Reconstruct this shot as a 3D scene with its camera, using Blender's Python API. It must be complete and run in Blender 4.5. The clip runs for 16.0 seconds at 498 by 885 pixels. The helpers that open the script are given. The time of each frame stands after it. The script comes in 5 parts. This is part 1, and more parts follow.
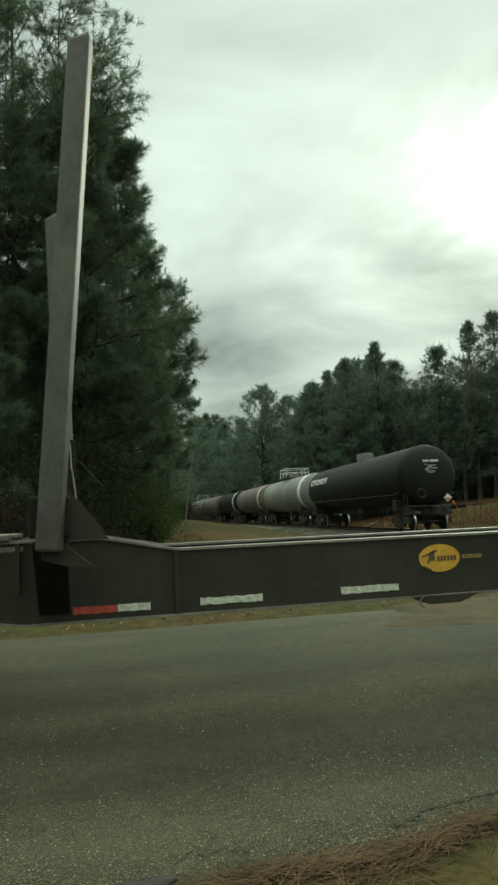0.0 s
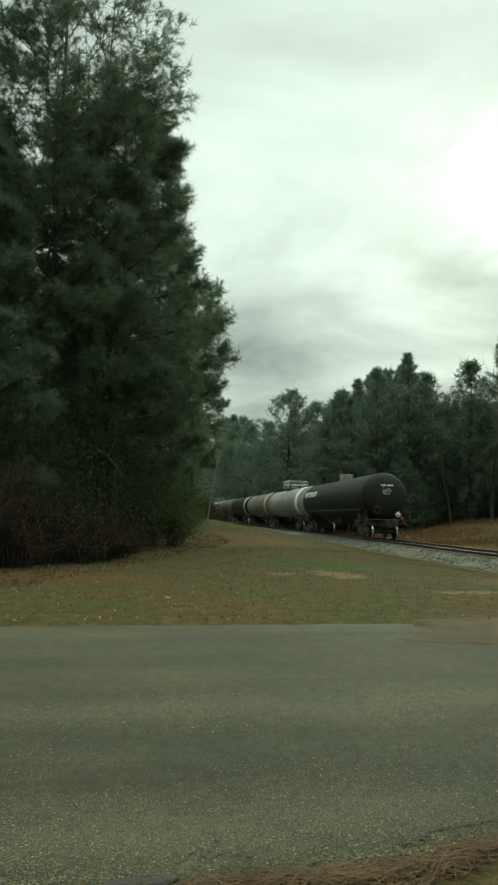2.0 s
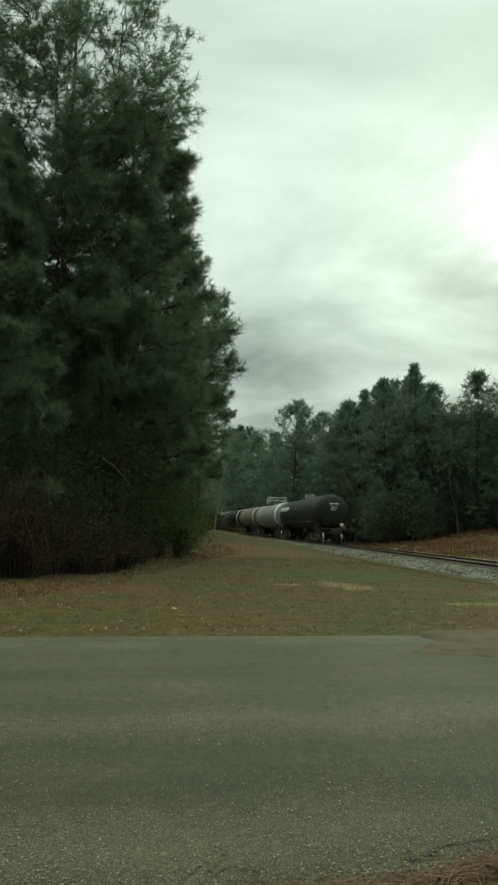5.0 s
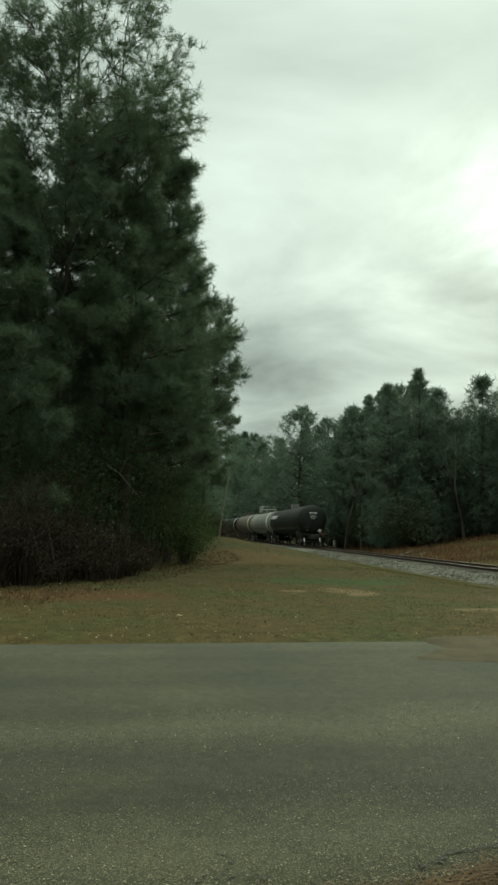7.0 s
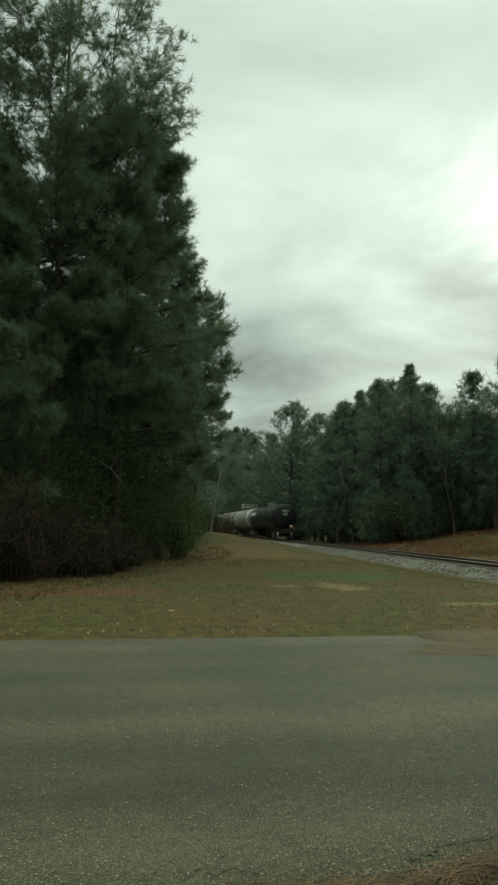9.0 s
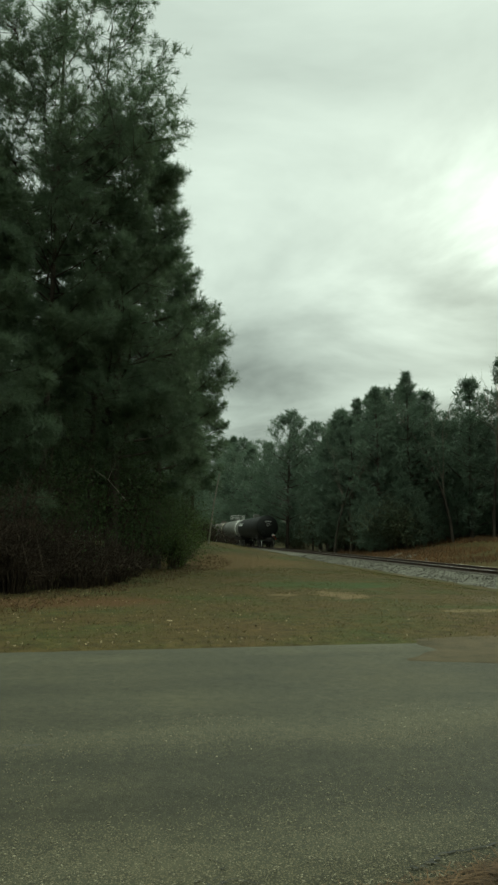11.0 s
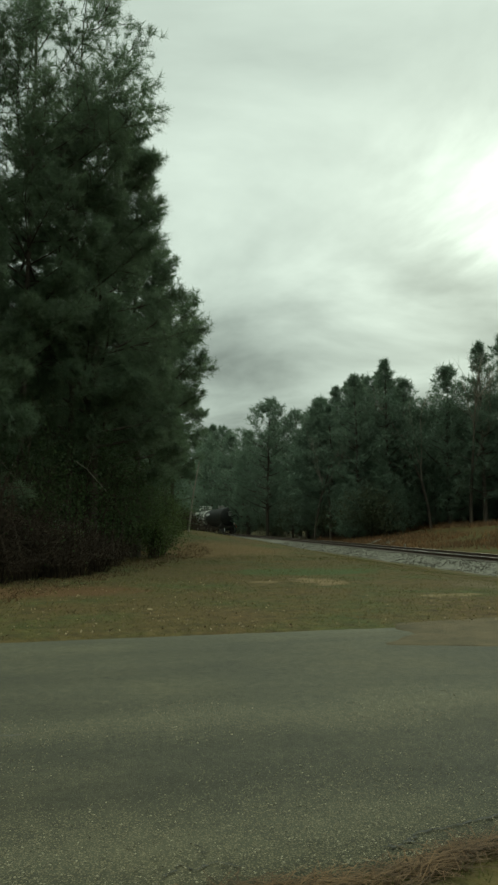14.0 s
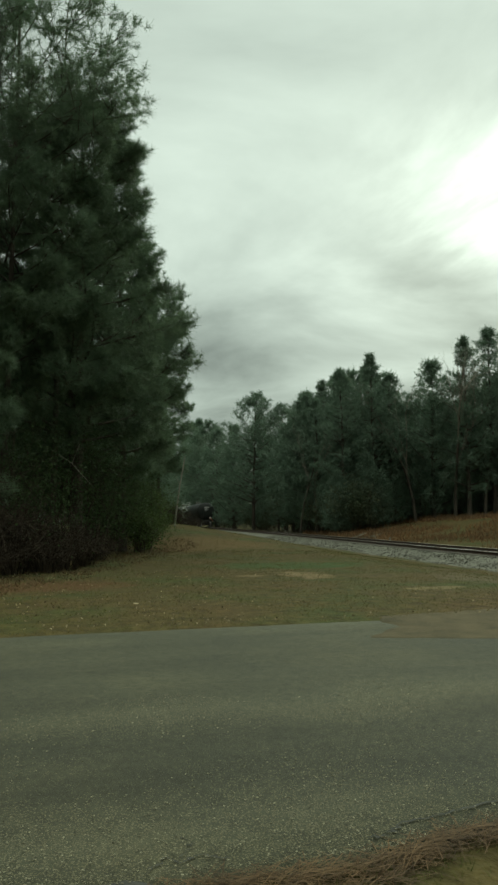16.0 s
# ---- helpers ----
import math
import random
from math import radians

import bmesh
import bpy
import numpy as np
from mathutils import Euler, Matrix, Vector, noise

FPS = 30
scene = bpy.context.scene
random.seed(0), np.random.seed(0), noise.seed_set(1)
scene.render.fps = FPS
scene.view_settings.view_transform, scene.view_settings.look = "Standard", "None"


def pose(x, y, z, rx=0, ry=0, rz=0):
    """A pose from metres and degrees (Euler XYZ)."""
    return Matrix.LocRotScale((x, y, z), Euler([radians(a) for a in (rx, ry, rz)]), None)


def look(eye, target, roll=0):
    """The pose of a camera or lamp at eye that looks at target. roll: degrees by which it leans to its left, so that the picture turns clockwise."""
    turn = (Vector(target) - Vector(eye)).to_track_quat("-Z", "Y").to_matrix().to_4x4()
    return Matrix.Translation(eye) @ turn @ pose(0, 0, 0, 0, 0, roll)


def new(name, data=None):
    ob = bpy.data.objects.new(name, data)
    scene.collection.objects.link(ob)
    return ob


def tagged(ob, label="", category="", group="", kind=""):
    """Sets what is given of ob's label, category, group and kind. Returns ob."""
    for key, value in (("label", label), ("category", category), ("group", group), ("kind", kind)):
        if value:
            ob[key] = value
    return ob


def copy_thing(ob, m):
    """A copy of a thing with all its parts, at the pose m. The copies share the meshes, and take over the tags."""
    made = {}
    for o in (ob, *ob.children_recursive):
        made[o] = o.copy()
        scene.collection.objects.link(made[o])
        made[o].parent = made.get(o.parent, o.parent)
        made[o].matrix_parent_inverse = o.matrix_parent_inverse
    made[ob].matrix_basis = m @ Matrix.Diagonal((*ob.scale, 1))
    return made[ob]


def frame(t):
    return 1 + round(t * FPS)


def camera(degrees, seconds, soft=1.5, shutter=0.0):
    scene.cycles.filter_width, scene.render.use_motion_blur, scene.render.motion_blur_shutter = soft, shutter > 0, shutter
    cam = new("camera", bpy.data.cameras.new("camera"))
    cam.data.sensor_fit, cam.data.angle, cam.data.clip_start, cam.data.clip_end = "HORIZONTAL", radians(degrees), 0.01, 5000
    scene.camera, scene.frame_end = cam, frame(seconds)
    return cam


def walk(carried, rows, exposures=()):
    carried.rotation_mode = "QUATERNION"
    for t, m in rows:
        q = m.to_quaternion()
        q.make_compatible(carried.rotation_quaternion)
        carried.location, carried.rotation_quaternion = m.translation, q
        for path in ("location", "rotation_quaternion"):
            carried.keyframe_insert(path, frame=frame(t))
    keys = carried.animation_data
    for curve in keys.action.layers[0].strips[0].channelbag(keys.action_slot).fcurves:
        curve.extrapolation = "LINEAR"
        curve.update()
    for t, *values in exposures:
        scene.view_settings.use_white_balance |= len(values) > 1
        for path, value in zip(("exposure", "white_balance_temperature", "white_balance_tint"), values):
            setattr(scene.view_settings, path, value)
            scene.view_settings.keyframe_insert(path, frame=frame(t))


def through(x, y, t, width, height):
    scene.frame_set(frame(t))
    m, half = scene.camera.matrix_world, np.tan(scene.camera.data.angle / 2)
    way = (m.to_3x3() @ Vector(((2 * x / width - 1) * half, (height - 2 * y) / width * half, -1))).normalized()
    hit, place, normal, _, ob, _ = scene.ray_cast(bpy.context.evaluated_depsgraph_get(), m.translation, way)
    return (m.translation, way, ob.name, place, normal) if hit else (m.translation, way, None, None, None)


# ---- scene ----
cam = camera(41.0, 16.0, soft=2.7)
PATH = [
    (0.0, pose(0.0033, -0.0242, 1.1826, 96.207, 2.260, -13.855)),
    (0.3, pose(-0.0014, -0.0185, 1.1831, 96.419, 0.125, -13.083)),
    (0.5, pose(-0.0031, -0.0165, 1.1832, 96.494, -0.626, -12.812)),
    (1.0, pose(-0.0031, -0.0063, 1.1808, 96.274, -1.202, -12.166)),
    (1.5, pose(-0.0026, -0.0084, 1.1816, 96.321, -1.409, -12.012)),
    (2.0, pose(-0.0007, -0.0050, 1.1799, 96.481, -1.507, -11.986)),
    (2.5, pose(-0.0013, 0.0022, 1.1771, 96.703, -1.559, -12.134)),
    (3.0, pose(-0.0024, -0.0020, 1.1800, 96.811, -1.838, -11.993)),
    (3.5, pose(-0.0051, -0.0071, 1.1801, 96.957, -2.095, -11.524)),
    (4.0, pose(-0.0012, -0.0070, 1.1799, 97.457, -1.778, -11.288)),
    (6.5, pose(-0.0052, -0.0080, 1.1818, 97.193, -1.423, -11.587)),
    (7.0, pose(-0.0027, -0.0040, 1.1771, 97.898, -1.313, -11.006)),
    (7.5, pose(0.0000, 0.0049, 1.1742, 97.735, -1.437, -10.962)),
    (8.0, pose(0.0019, 0.0099, 1.1719, 97.523, -1.456, -11.200)),
    (8.5, pose(-0.0036, -0.0019, 1.1764, 97.434, -1.357, -11.595)),
    (11.0, pose(0.0026, 0.0052, 1.1682, 98.310, -0.564, -11.871)),
    (11.5, pose(0.0040, -0.0003, 1.1708, 97.396, 0.415, -12.784)),
    (12.0, pose(0.0055, 0.0055, 1.1694, 97.448, -0.431, -12.428)),
    (12.5, pose(0.0118, 0.0033, 1.1661, 97.128, -0.102, -12.774)),
    (13.0, pose(0.0098, 0.0021, 1.1687, 96.833, -0.172, -13.837)),
    (13.5, pose(0.0061, 0.0012, 1.1680, 97.159, -0.219, -13.576)),
    (14.0, pose(0.0097, 0.0044, 1.1656, 97.301, 0.080, -13.558)),
    (14.5, pose(0.0148, 0.0040, 1.1649, 96.607, -0.006, -14.029)),
    (15.0, pose(0.0084, -0.0015, 1.1691, 96.753, 0.111, -14.475)),
    (15.5, pose(0.0127, 0.0040, 1.1670, 96.774, 0.002, -14.750)),
    (16.0, pose(0.0126, 0.0016, 1.1673, 96.785, 0.247, -14.739)),
]
walk(cam, PATH, exposures=[(t, e, 6950, -19) for t, e in ((0.0, 0.42), (1.5, 0.54), (3.0, 0.44), (4.0, 0.42), (7.0, 0.38), (11.0, 0.28), (14.5, 0.22), (16.0, 0.22))])

# ---- world and light ----
SUN_AZ, SUN_EL = radians(35.4), radians(26.0)
sun_dir = Vector((math.sin(SUN_AZ) * math.cos(SUN_EL), math.cos(SUN_AZ) * math.cos(SUN_EL), math.sin(SUN_EL)))


def build_world():
    world = bpy.data.worlds.new("overcast_sky")
    scene.world = world
    world.use_nodes = True
    nt = world.node_tree
    nt.nodes.clear()
    N, L = nt.nodes.new, nt.links.new
    out = N("ShaderNodeOutputWorld")
    sky = N("ShaderNodeTexSky")
    sky.sky_type, sky.sun_disc = "NISHITA", False
    sky.sun_elevation, sky.sun_rotation = SUN_EL, SUN_AZ
    sky_bg = N("ShaderNodeBackground")
    sky_bg.inputs["Strength"].default_value = 0.1
    L(sky.outputs[0], sky_bg.inputs["Color"])
    tc = N("ShaderNodeTexCoord")
    sep = N("ShaderNodeSeparateXYZ")
    L(tc.outputs["Generated"], sep.inputs[0])

    def m(op, a, b=None, c=None):
        n = N("ShaderNodeMath")
        n.operation = op
        for i, v in enumerate((a, b, c)):
            if v is None:
                continue
            if isinstance(v, (int, float)):
                n.inputs[i].default_value = v
            else:
                L(v, n.inputs[i])
        return n.outputs[0]

    # the cloud deck is flat: its detail shrinks towards the horizon
    zz = m("ADD", m("MAXIMUM", sep.outputs[2], 0.0), 0.16)
    comb = N("ShaderNodeCombineXYZ")
    L(m("ADD", m("DIVIDE", sep.outputs[0], zz), 7.3), comb.inputs[0])
    L(m("ADD", m("DIVIDE", sep.outputs[1], zz), 2.6), comb.inputs[1])
    n1 = N("ShaderNodeTexNoise")
    n1.inputs["Scale"].default_value, n1.inputs["Detail"].default_value = 1.25, 7
    n1.inputs["Roughness"].default_value = 0.53
    n1.inputs["Distortion"].default_value = 0.35
    L(comb.outputs[0], n1.inputs["Vector"])
    n2 = N("ShaderNodeTexNoise")
    n2.inputs["Scale"].default_value, n2.inputs["Detail"].default_value = 0.35, 3
    L(comb.outputs[0], n2.inputs["Vector"])
    dot = N("ShaderNodeVectorMath")
    dot.operation = "DOT_PRODUCT"
    L(tc.outputs["Generated"], dot.inputs[0])
    dot.inputs[1].default_value = sun_dir
    d = m("MINIMUM", m("MAXIMUM", m("ADD", dot.outputs["Value"], m("MULTIPLY", m("SUBTRACT", n1.outputs["Fac"], 0.55), 0.045)), 0.0), 1.0)
    glow = m("ADD", m("MULTIPLY", m("POWER", d, 210.0), 1.15), m("MULTIPLY", m("POWER", d, 16.0), 0.16))
    cloud = m("ADD", m("MULTIPLY", m("SUBTRACT", n1.outputs["Fac"], 0.5), 0.95), m("MULTIPLY", m("SUBTRACT", n2.outputs["Fac"], 0.5), 0.4))
    base = m("ADD", m("ADD", 0.55, cloud), m("MULTIPLY", glow, m("ADD", 0.6, m("MULTIPLY", n1.outputs["Fac"], 0.8))))
    low = m("MULTIPLY", m("POWER", m("SUBTRACT", 1.0, m("MINIMUM", m("MAXIMUM", sep.outputs[2], 0.0), 1.0)), 5.5), 0.62)
    zen = N("ShaderNodeMapRange")
    zen.interpolation_type = "SMOOTHSTEP"
    zen.inputs["From Min"].default_value, zen.inputs["From Max"].default_value = 0.6, 0.97
    zen.inputs["To Min"].default_value, zen.inputs["To Max"].default_value = 0.0, 1.35
    L(sep.outputs[2], zen.inputs["Value"])
    val = m("ADD", m("MAXIMUM", m("SUBTRACT", base, low), 0.12), zen.outputs[0])
    tint = N("ShaderNodeMix")
    tint.data_type = "RGBA"
    tint.inputs["A"].default_value, tint.inputs["B"].default_value = (0.96, 1.0, 1.07, 1), (1.0, 1.0, 1.06, 1)
    L(val, tint.inputs["Factor"])
    bg = N("ShaderNodeBackground")
    L(tint.outputs["Result"], bg.inputs["Color"])
    L(val, bg.inputs["Strength"])
    mix = N("ShaderNodeMixShader")
    mix.inputs[0].default_value = 0.96
    L(sky_bg.outputs[0], mix.inputs[1])
    L(bg.outputs[0], mix.inputs[2])
    L(mix.outputs[0], out.inputs[0])


build_world()
sun = new("sun", bpy.data.lights.new("sun", "SUN"))
sun.data.energy, sun.data.angle, sun.data.color = 0.7, radians(18), (1.0, 0.96, 0.9)
sun.matrix_world = look(sun_dir * 50, (0, 0, 0))


# ---- materials ----
def material(name, c1, c2, scale=4.0, rough=0.7, metal=0.0, bump=0.0, c3=None, fine=60.0, spec=0.5, island=0.0, through=0.0, detail=6, rough2=None, bump_dist=0.02, stretch=None, world=False, mid=0.0, mid_scale=3.0):
    """Two-scale procedural surface: broad stains between c1 and c2, fine grain, relief."""
    mat = bpy.data.materials.new(name)
    mat.use_nodes = True
    nt = mat.node_tree
    N, L = nt.nodes.new, nt.links.new
    bsdf = nt.nodes["Principled BSDF"]
    tc = N("ShaderNodeTexCoord")
    vec = tc.outputs["Object"]
    if world:
        vec = N("ShaderNodeNewGeometry").outputs["Position"]
    if stretch:
        mp = N("ShaderNodeMapping")
        mp.inputs["Scale"].default_value = stretch
        L(vec, mp.inputs["Vector"])
        vec = mp.outputs[0]
    a = N("ShaderNodeTexNoise")
    a.inputs["Scale"].default_value, a.inputs["Detail"].default_value = scale, detail
    a.inputs["Roughness"].default_value = 0.62
    b = N("ShaderNodeTexNoise")
    b.inputs["Scale"].default_value, b.inputs["Detail"].default_value = fine, 3
    L(vec, a.inputs["Vector"])
    L(vec, b.inputs["Vector"])
    ramp = N("ShaderNodeValToRGB")
    ramp.color_ramp.elements[0].position, ramp.color_ramp.elements[1].position = 0.34, 0.66
    ramp.color_ramp.elements[0].color, ramp.color_ramp.elements[1].color = (*c1, 1), (*c2, 1)
    if c3:
        e = ramp.color_ramp.elements.new(0.5)
        e.color = (*c3, 1)
    L(a.outputs["Fac"], ramp.inputs[0])
    hsv = N("ShaderNodeHueSaturation")
    L(ramp.outputs[0], hsv.inputs["Color"])
    mr = N("ShaderNodeMapRange")
    mr.inputs["To Min"].default_value, mr.inputs["To Max"].default_value = 0.72, 1.28
    L(b.outputs["Fac"], mr.inputs["Value"])
    value = mr.outputs[0]
    if mid:
        c = N("ShaderNodeTexNoise")
        c.inputs["Scale"].default_value, c.inputs["Detail"].default_value = mid_scale, 5
        c.inputs["Roughness"].default_value = 0.7
        L(vec, c.inputs["Vector"])
        mc = N("ShaderNodeMapRange")
        mc.inputs["From Min"].default_value, mc.inputs["From Max"].default_value = 0.3, 0.7
        mc.inputs["To Min"].default_value, mc.inputs["To Max"].default_value = 1 - mid, 1 + mid
        L(c.outputs["Fac"], mc.inputs["Value"])
        mm = N("ShaderNodeMath")
        mm.operation = "MULTIPLY"
        L(value, mm.inputs[0])
        L(mc.outputs[0], mm.inputs[1])
        value = mm.outputs[0]
    if island:
        geo = N("ShaderNodeNewGeometry")
        mr2 = N("ShaderNodeMapRange")
        mr2.inputs["To Min"].default_value, mr2.inputs["To Max"].default_value = 1 - island, 1 + island
        L(geo.outputs["Random Per Island"], mr2.inputs["Value"])
        mu = N("ShaderNodeMath")
        mu.operation = "MULTIPLY"
        L(value, mu.inputs[0])
        L(mr2.outputs[0], mu.inputs[1])
        value = mu.outputs[0]
    L(value, hsv.inputs["Value"])
    L(hsv.outputs[0], bsdf.inputs["Base Color"])
    bsdf.inputs["Metallic"].default_value = metal
    bsdf.inputs["Specular IOR Level"].default_value = spec
    if rough2 is None:
        bsdf.inputs["Roughness"].default_value = rough
    else:
        rr = N("ShaderNodeMapRange")
        rr.inputs["To Min"].default_value, rr.inputs["To Max"].default_value = rough, rough2
        L(a.outputs["Fac"], rr.inputs["Value"])
        L(rr.outputs[0], bsdf.inputs["Roughness"])
    if bump:
        bp = N("ShaderNodeBump")
        bp.inputs["Strength"].default_value, bp.inputs["Distance"].default_value = bump, bump_dist
        L(b.outputs["Fac"], bp.inputs["Height"])
        L(bp.outputs[0], bsdf.inputs["Normal"])
    if through:
        tr = N("ShaderNodeBsdfTranslucent")
        L(hsv.outputs[0], tr.inputs["Color"])
        mx = N("ShaderNodeMixShader")
        mx.inputs[0].default_value = through
        L(bsdf.outputs[0], mx.inputs[1])
        L(tr.outputs[0], mx.inputs[2])
        L(mx.outputs[0], nt.nodes["Material Output"].inputs[0])
    return mat


def ground_material():
    """Worn winter lawn: green, straw and bare clay in patches."""
    mat = material("winter_grass_ground", (0.07, 0.048, 0.019), (0.044, 0.055, 0.016), scale=0.42, mid=0.5, mid_scale=4.5, rough=0.95, bump=0.6, c3=(0.063, 0.049, 0.018), fine=22, spec=0.1, world=True, bump_dist=0.05)
    nt = mat.node_tree
    N, L = nt.nodes.new, nt.links.new
    bsdf = nt.nodes["Principled BSDF"]
    src = bsdf.inputs["Base Color"].links[0].from_socket
    geo = N("ShaderNodeNewGeometry")
    for centre, squash, size, col in (((5.0, 14.0, 0), (1.0, 0.7, 0), 0.55, (0.16, 0.115, 0.06)), ((3.7, 13.9, 0), (1.0, 1.2, 0), 0.28, (0.135, 0.1, 0.05)),
                                      ((6.2, 10.6, 0), (1.0, 1.1, 0), 0.42, (0.15, 0.115, 0.058)), ((-1.0, 13.0, 0), (0.35, 0.8, 0), 0.75, (0.085, 0.045, 0.02)),
                                      ((10.0, 17.4, 0), (1.0, 0.25, 0), 0.5, (0.05, 0.034, 0.02)), ((8.6, 12.2, 0), (0.8, 0.5, 0), 0.9, (0.095, 0.075, 0.043)), ((4.6, 27.5, 0), (0.35, 0.3, 0), 1.2, (0.1, 0.065, 0.026)), ((5.6, 17.0, 0), (0.4, 0.8, 0), 0.9, (0.04, 0.062, 0.018))):
        sub = N("ShaderNodeVectorMath")
        sub.operation = "SUBTRACT"
        sub.inputs[1].default_value = centre
        L(geo.outputs["Position"], sub.inputs[0])
        sc = N("ShaderNodeVectorMath")
        sc.operation = "MULTIPLY"
        sc.inputs[1].default_value = squash
        L(sub.outputs[0], sc.inputs[0])
        ln = N("ShaderNodeVectorMath")
        ln.operation = "LENGTH"
        L(sc.outputs[0], ln.inputs[0])
        nz = N("ShaderNodeTexNoise")
        nz.inputs["Scale"].default_value, nz.inputs["Detail"].default_value = 2.2, 5
        L(geo.outputs["Position"], nz.inputs["Vector"])
        ad = N("ShaderNodeMath")
        ad.operation = "MULTIPLY_ADD"
        L(nz.outputs["Fac"], ad.inputs[0])
        ad.inputs[1].default_value = 1.3
        L(ln.outputs["Value"], ad.inputs[2])
        mr = N("ShaderNodeMapRange")
        mr.interpolation_type = "SMOOTHSTEP"
        mr.inputs["From Min"].default_value, mr.inputs["From Max"].default_value = size * 0.7 + 0.65, size * 1.25 + 0.65
        mr.inputs["To Min"].default_value, mr.inputs["To Max"].default_value = 0.85, 0.0
        L(ad.outputs[0], mr.inputs["Value"])
        mx = N("ShaderNodeMix")
        mx.data_type = "RGBA"
        mx.inputs["B"].default_value = (*col, 1)
        L(mr.outputs[0], mx.inputs["Factor"])
        L(src, mx.inputs["A"])
        src = mx.outputs["Result"]
    L(src, bsdf.inputs["Base Color"])
    return mat


def asphalt_material():
    """Old chip-seal asphalt: pale stones in dark binder, worn and oily bands along the lanes."""
    mat = material("worn_asphalt", (0.036, 0.036, 0.022), (0.058, 0.055, 0.032), scale=0.55, rough=0.8, rough2=0.95, bump=0.7, c3=(0.046, 0.045, 0.027), mid=0.28, mid_scale=16, fine=150, spec=0.25, world=True, bump_dist=0.008)
    nt = mat.node_tree
    N, L = nt.nodes.new, nt.links.new
    bsdf = nt.nodes["Principled BSDF"]
    src = bsdf.inputs["Base Color"].links[0].from_socket
    geo = N("ShaderNodeNewGeometry")
    # streaks along the road
    mp = N("ShaderNodeMapping")
    mp.inputs["Scale"].default_value = (0.12, 1.1, 1.0)
    L(geo.outputs["Position"], mp.inputs["Vector"])
    st = N("ShaderNodeTexNoise")
    st.inputs["Scale"].default_value, st.inputs["Detail"].default_value = 1.6, 6
    L(mp.outputs[0], st.inputs["Vector"])
    mr = N("ShaderNodeMapRange")
    mr.inputs["From Min"].default_value, mr.inputs["From Max"].default_value = 0.3, 0.7
    mr.inputs["To Min"].default_value, mr.inputs["To Max"].default_value = 0.82, 1.2
    L(st.outputs["Fac"], mr.inputs["Value"])
    mul = N("ShaderNodeVectorMath")
    mul.operation = "SCALE"
    L(src, mul.inputs[0])
    L(mr.outputs[0], mul.inputs["Scale"])
    # wheel paths polished dark, a paler far lane and a ravelled seam between the lanes
    wob = N("ShaderNodeTexNoise")
    wob.inputs["Scale"].default_value, wob.inputs["Detail"].default_value = 0.8, 4
    L(geo.outputs["Position"], wob.inputs["Vector"])
    py = N("ShaderNodeSeparateXYZ")
    L(geo.outputs["Position"], py.inputs[0])
    lane = N("ShaderNodeMath")
    lane.operation = "MULTIPLY_ADD"
    lane.inputs[1].default_value = 0.75
    L(wob.outputs["Fac"], lane.inputs[0])
    L(py.outputs[1], lane.inputs[2])
    span = N("ShaderNodeMapRange")
    span.inputs["From Min"].default_value, span.inputs["From Max"].default_value = 2.7, 8.2
    L(lane.outputs[0], span.inputs["Value"])

    def lane_ramp(stops):
        rp = N("ShaderNodeValToRGB")
        els = rp.color_ramp.elements
        els[0].position, els[0].color = stops[0][0], (stops[0][1],) * 3 + (1,)
        els[1].position, els[1].color = stops[-1][0], (stops[-1][1],) * 3 + (1,)
        for pos, val in stops[1:-1]:
            els.new(pos).color = (val, val, val, 1)
        L(span.outputs[0], rp.inputs[0])
        return rp.outputs[0]

    wear = lane_ramp([(0.0, 0.52), (0.09, 0.5), (0.17, 0.4), (0.27, 0.4), (0.36, 0.52), (0.5, 0.55), (0.6, 0.5), (0.75, 0.6), (1.0, 0.64)])
    twice = N("ShaderNodeMath")
    twice.operation = "MULTIPLY"
    twice.inputs[1].default_value = 2.0
    L(wear, twice.inputs[0])
    worn = N("ShaderNodeVectorMath")
    worn.operation = "SCALE"
    L(mul.outputs[0], worn.inputs[0])
    L(twice.outputs[0], worn.inputs["Scale"])
    stony = lane_ramp([(0.0, 0.9), (0.08, 0.75), (0.16, 0.3), (0.28, 0.2), (0.335, 0.75), (0.365, 0.75), (0.42, 0.3), (0.6, 0.1), (1.0, 0.05)])
    # exposed stones
    vo = N("ShaderNodeTexVoronoi")
    vo.inputs["Scale"].default_value = 125
    L(geo.outputs["Position"], vo.inputs["Vector"])
    wh = N("ShaderNodeTexWhiteNoise")
    L(vo.outputs["Position"], wh.inputs["Vector"])
    patch = N("ShaderNodeTexNoise")
    patch.inputs["Scale"].default_value, patch.inputs["Detail"].default_value = 1.3, 4
    L(geo.outputs["Position"], patch.inputs["Vector"])
    th = N("ShaderNodeMath")
    th.operation = "MULTIPLY_ADD"
    th.inputs[1].default_value = 1.0
    L(stony, th.inputs[2])
    L(patch.outputs["Fac"], th.inputs[0])
    gt = N("ShaderNodeMath")
    gt.operation = "ADD"
    L(wh.outputs["Value"], gt.inputs[0])
    L(th.outputs[0], gt.inputs[1])
    keep = N("ShaderNodeMapRange")
    keep.inputs["From Min"].default_value, keep.inputs["From Max"].default_value = 1.42, 1.75
    L(gt.outputs[0], keep.inputs["Value"])
    near = N("ShaderNodeMapRange")
    near.inputs["From Min"].default_value, near.inputs["From Max"].default_value = 0.3, 0.5
    near.inputs["To Min"].default_value, near.inputs["To Max"].default_value = 0.75, 0.0
    L(vo.outputs["Distance"], near.inputs["Value"])
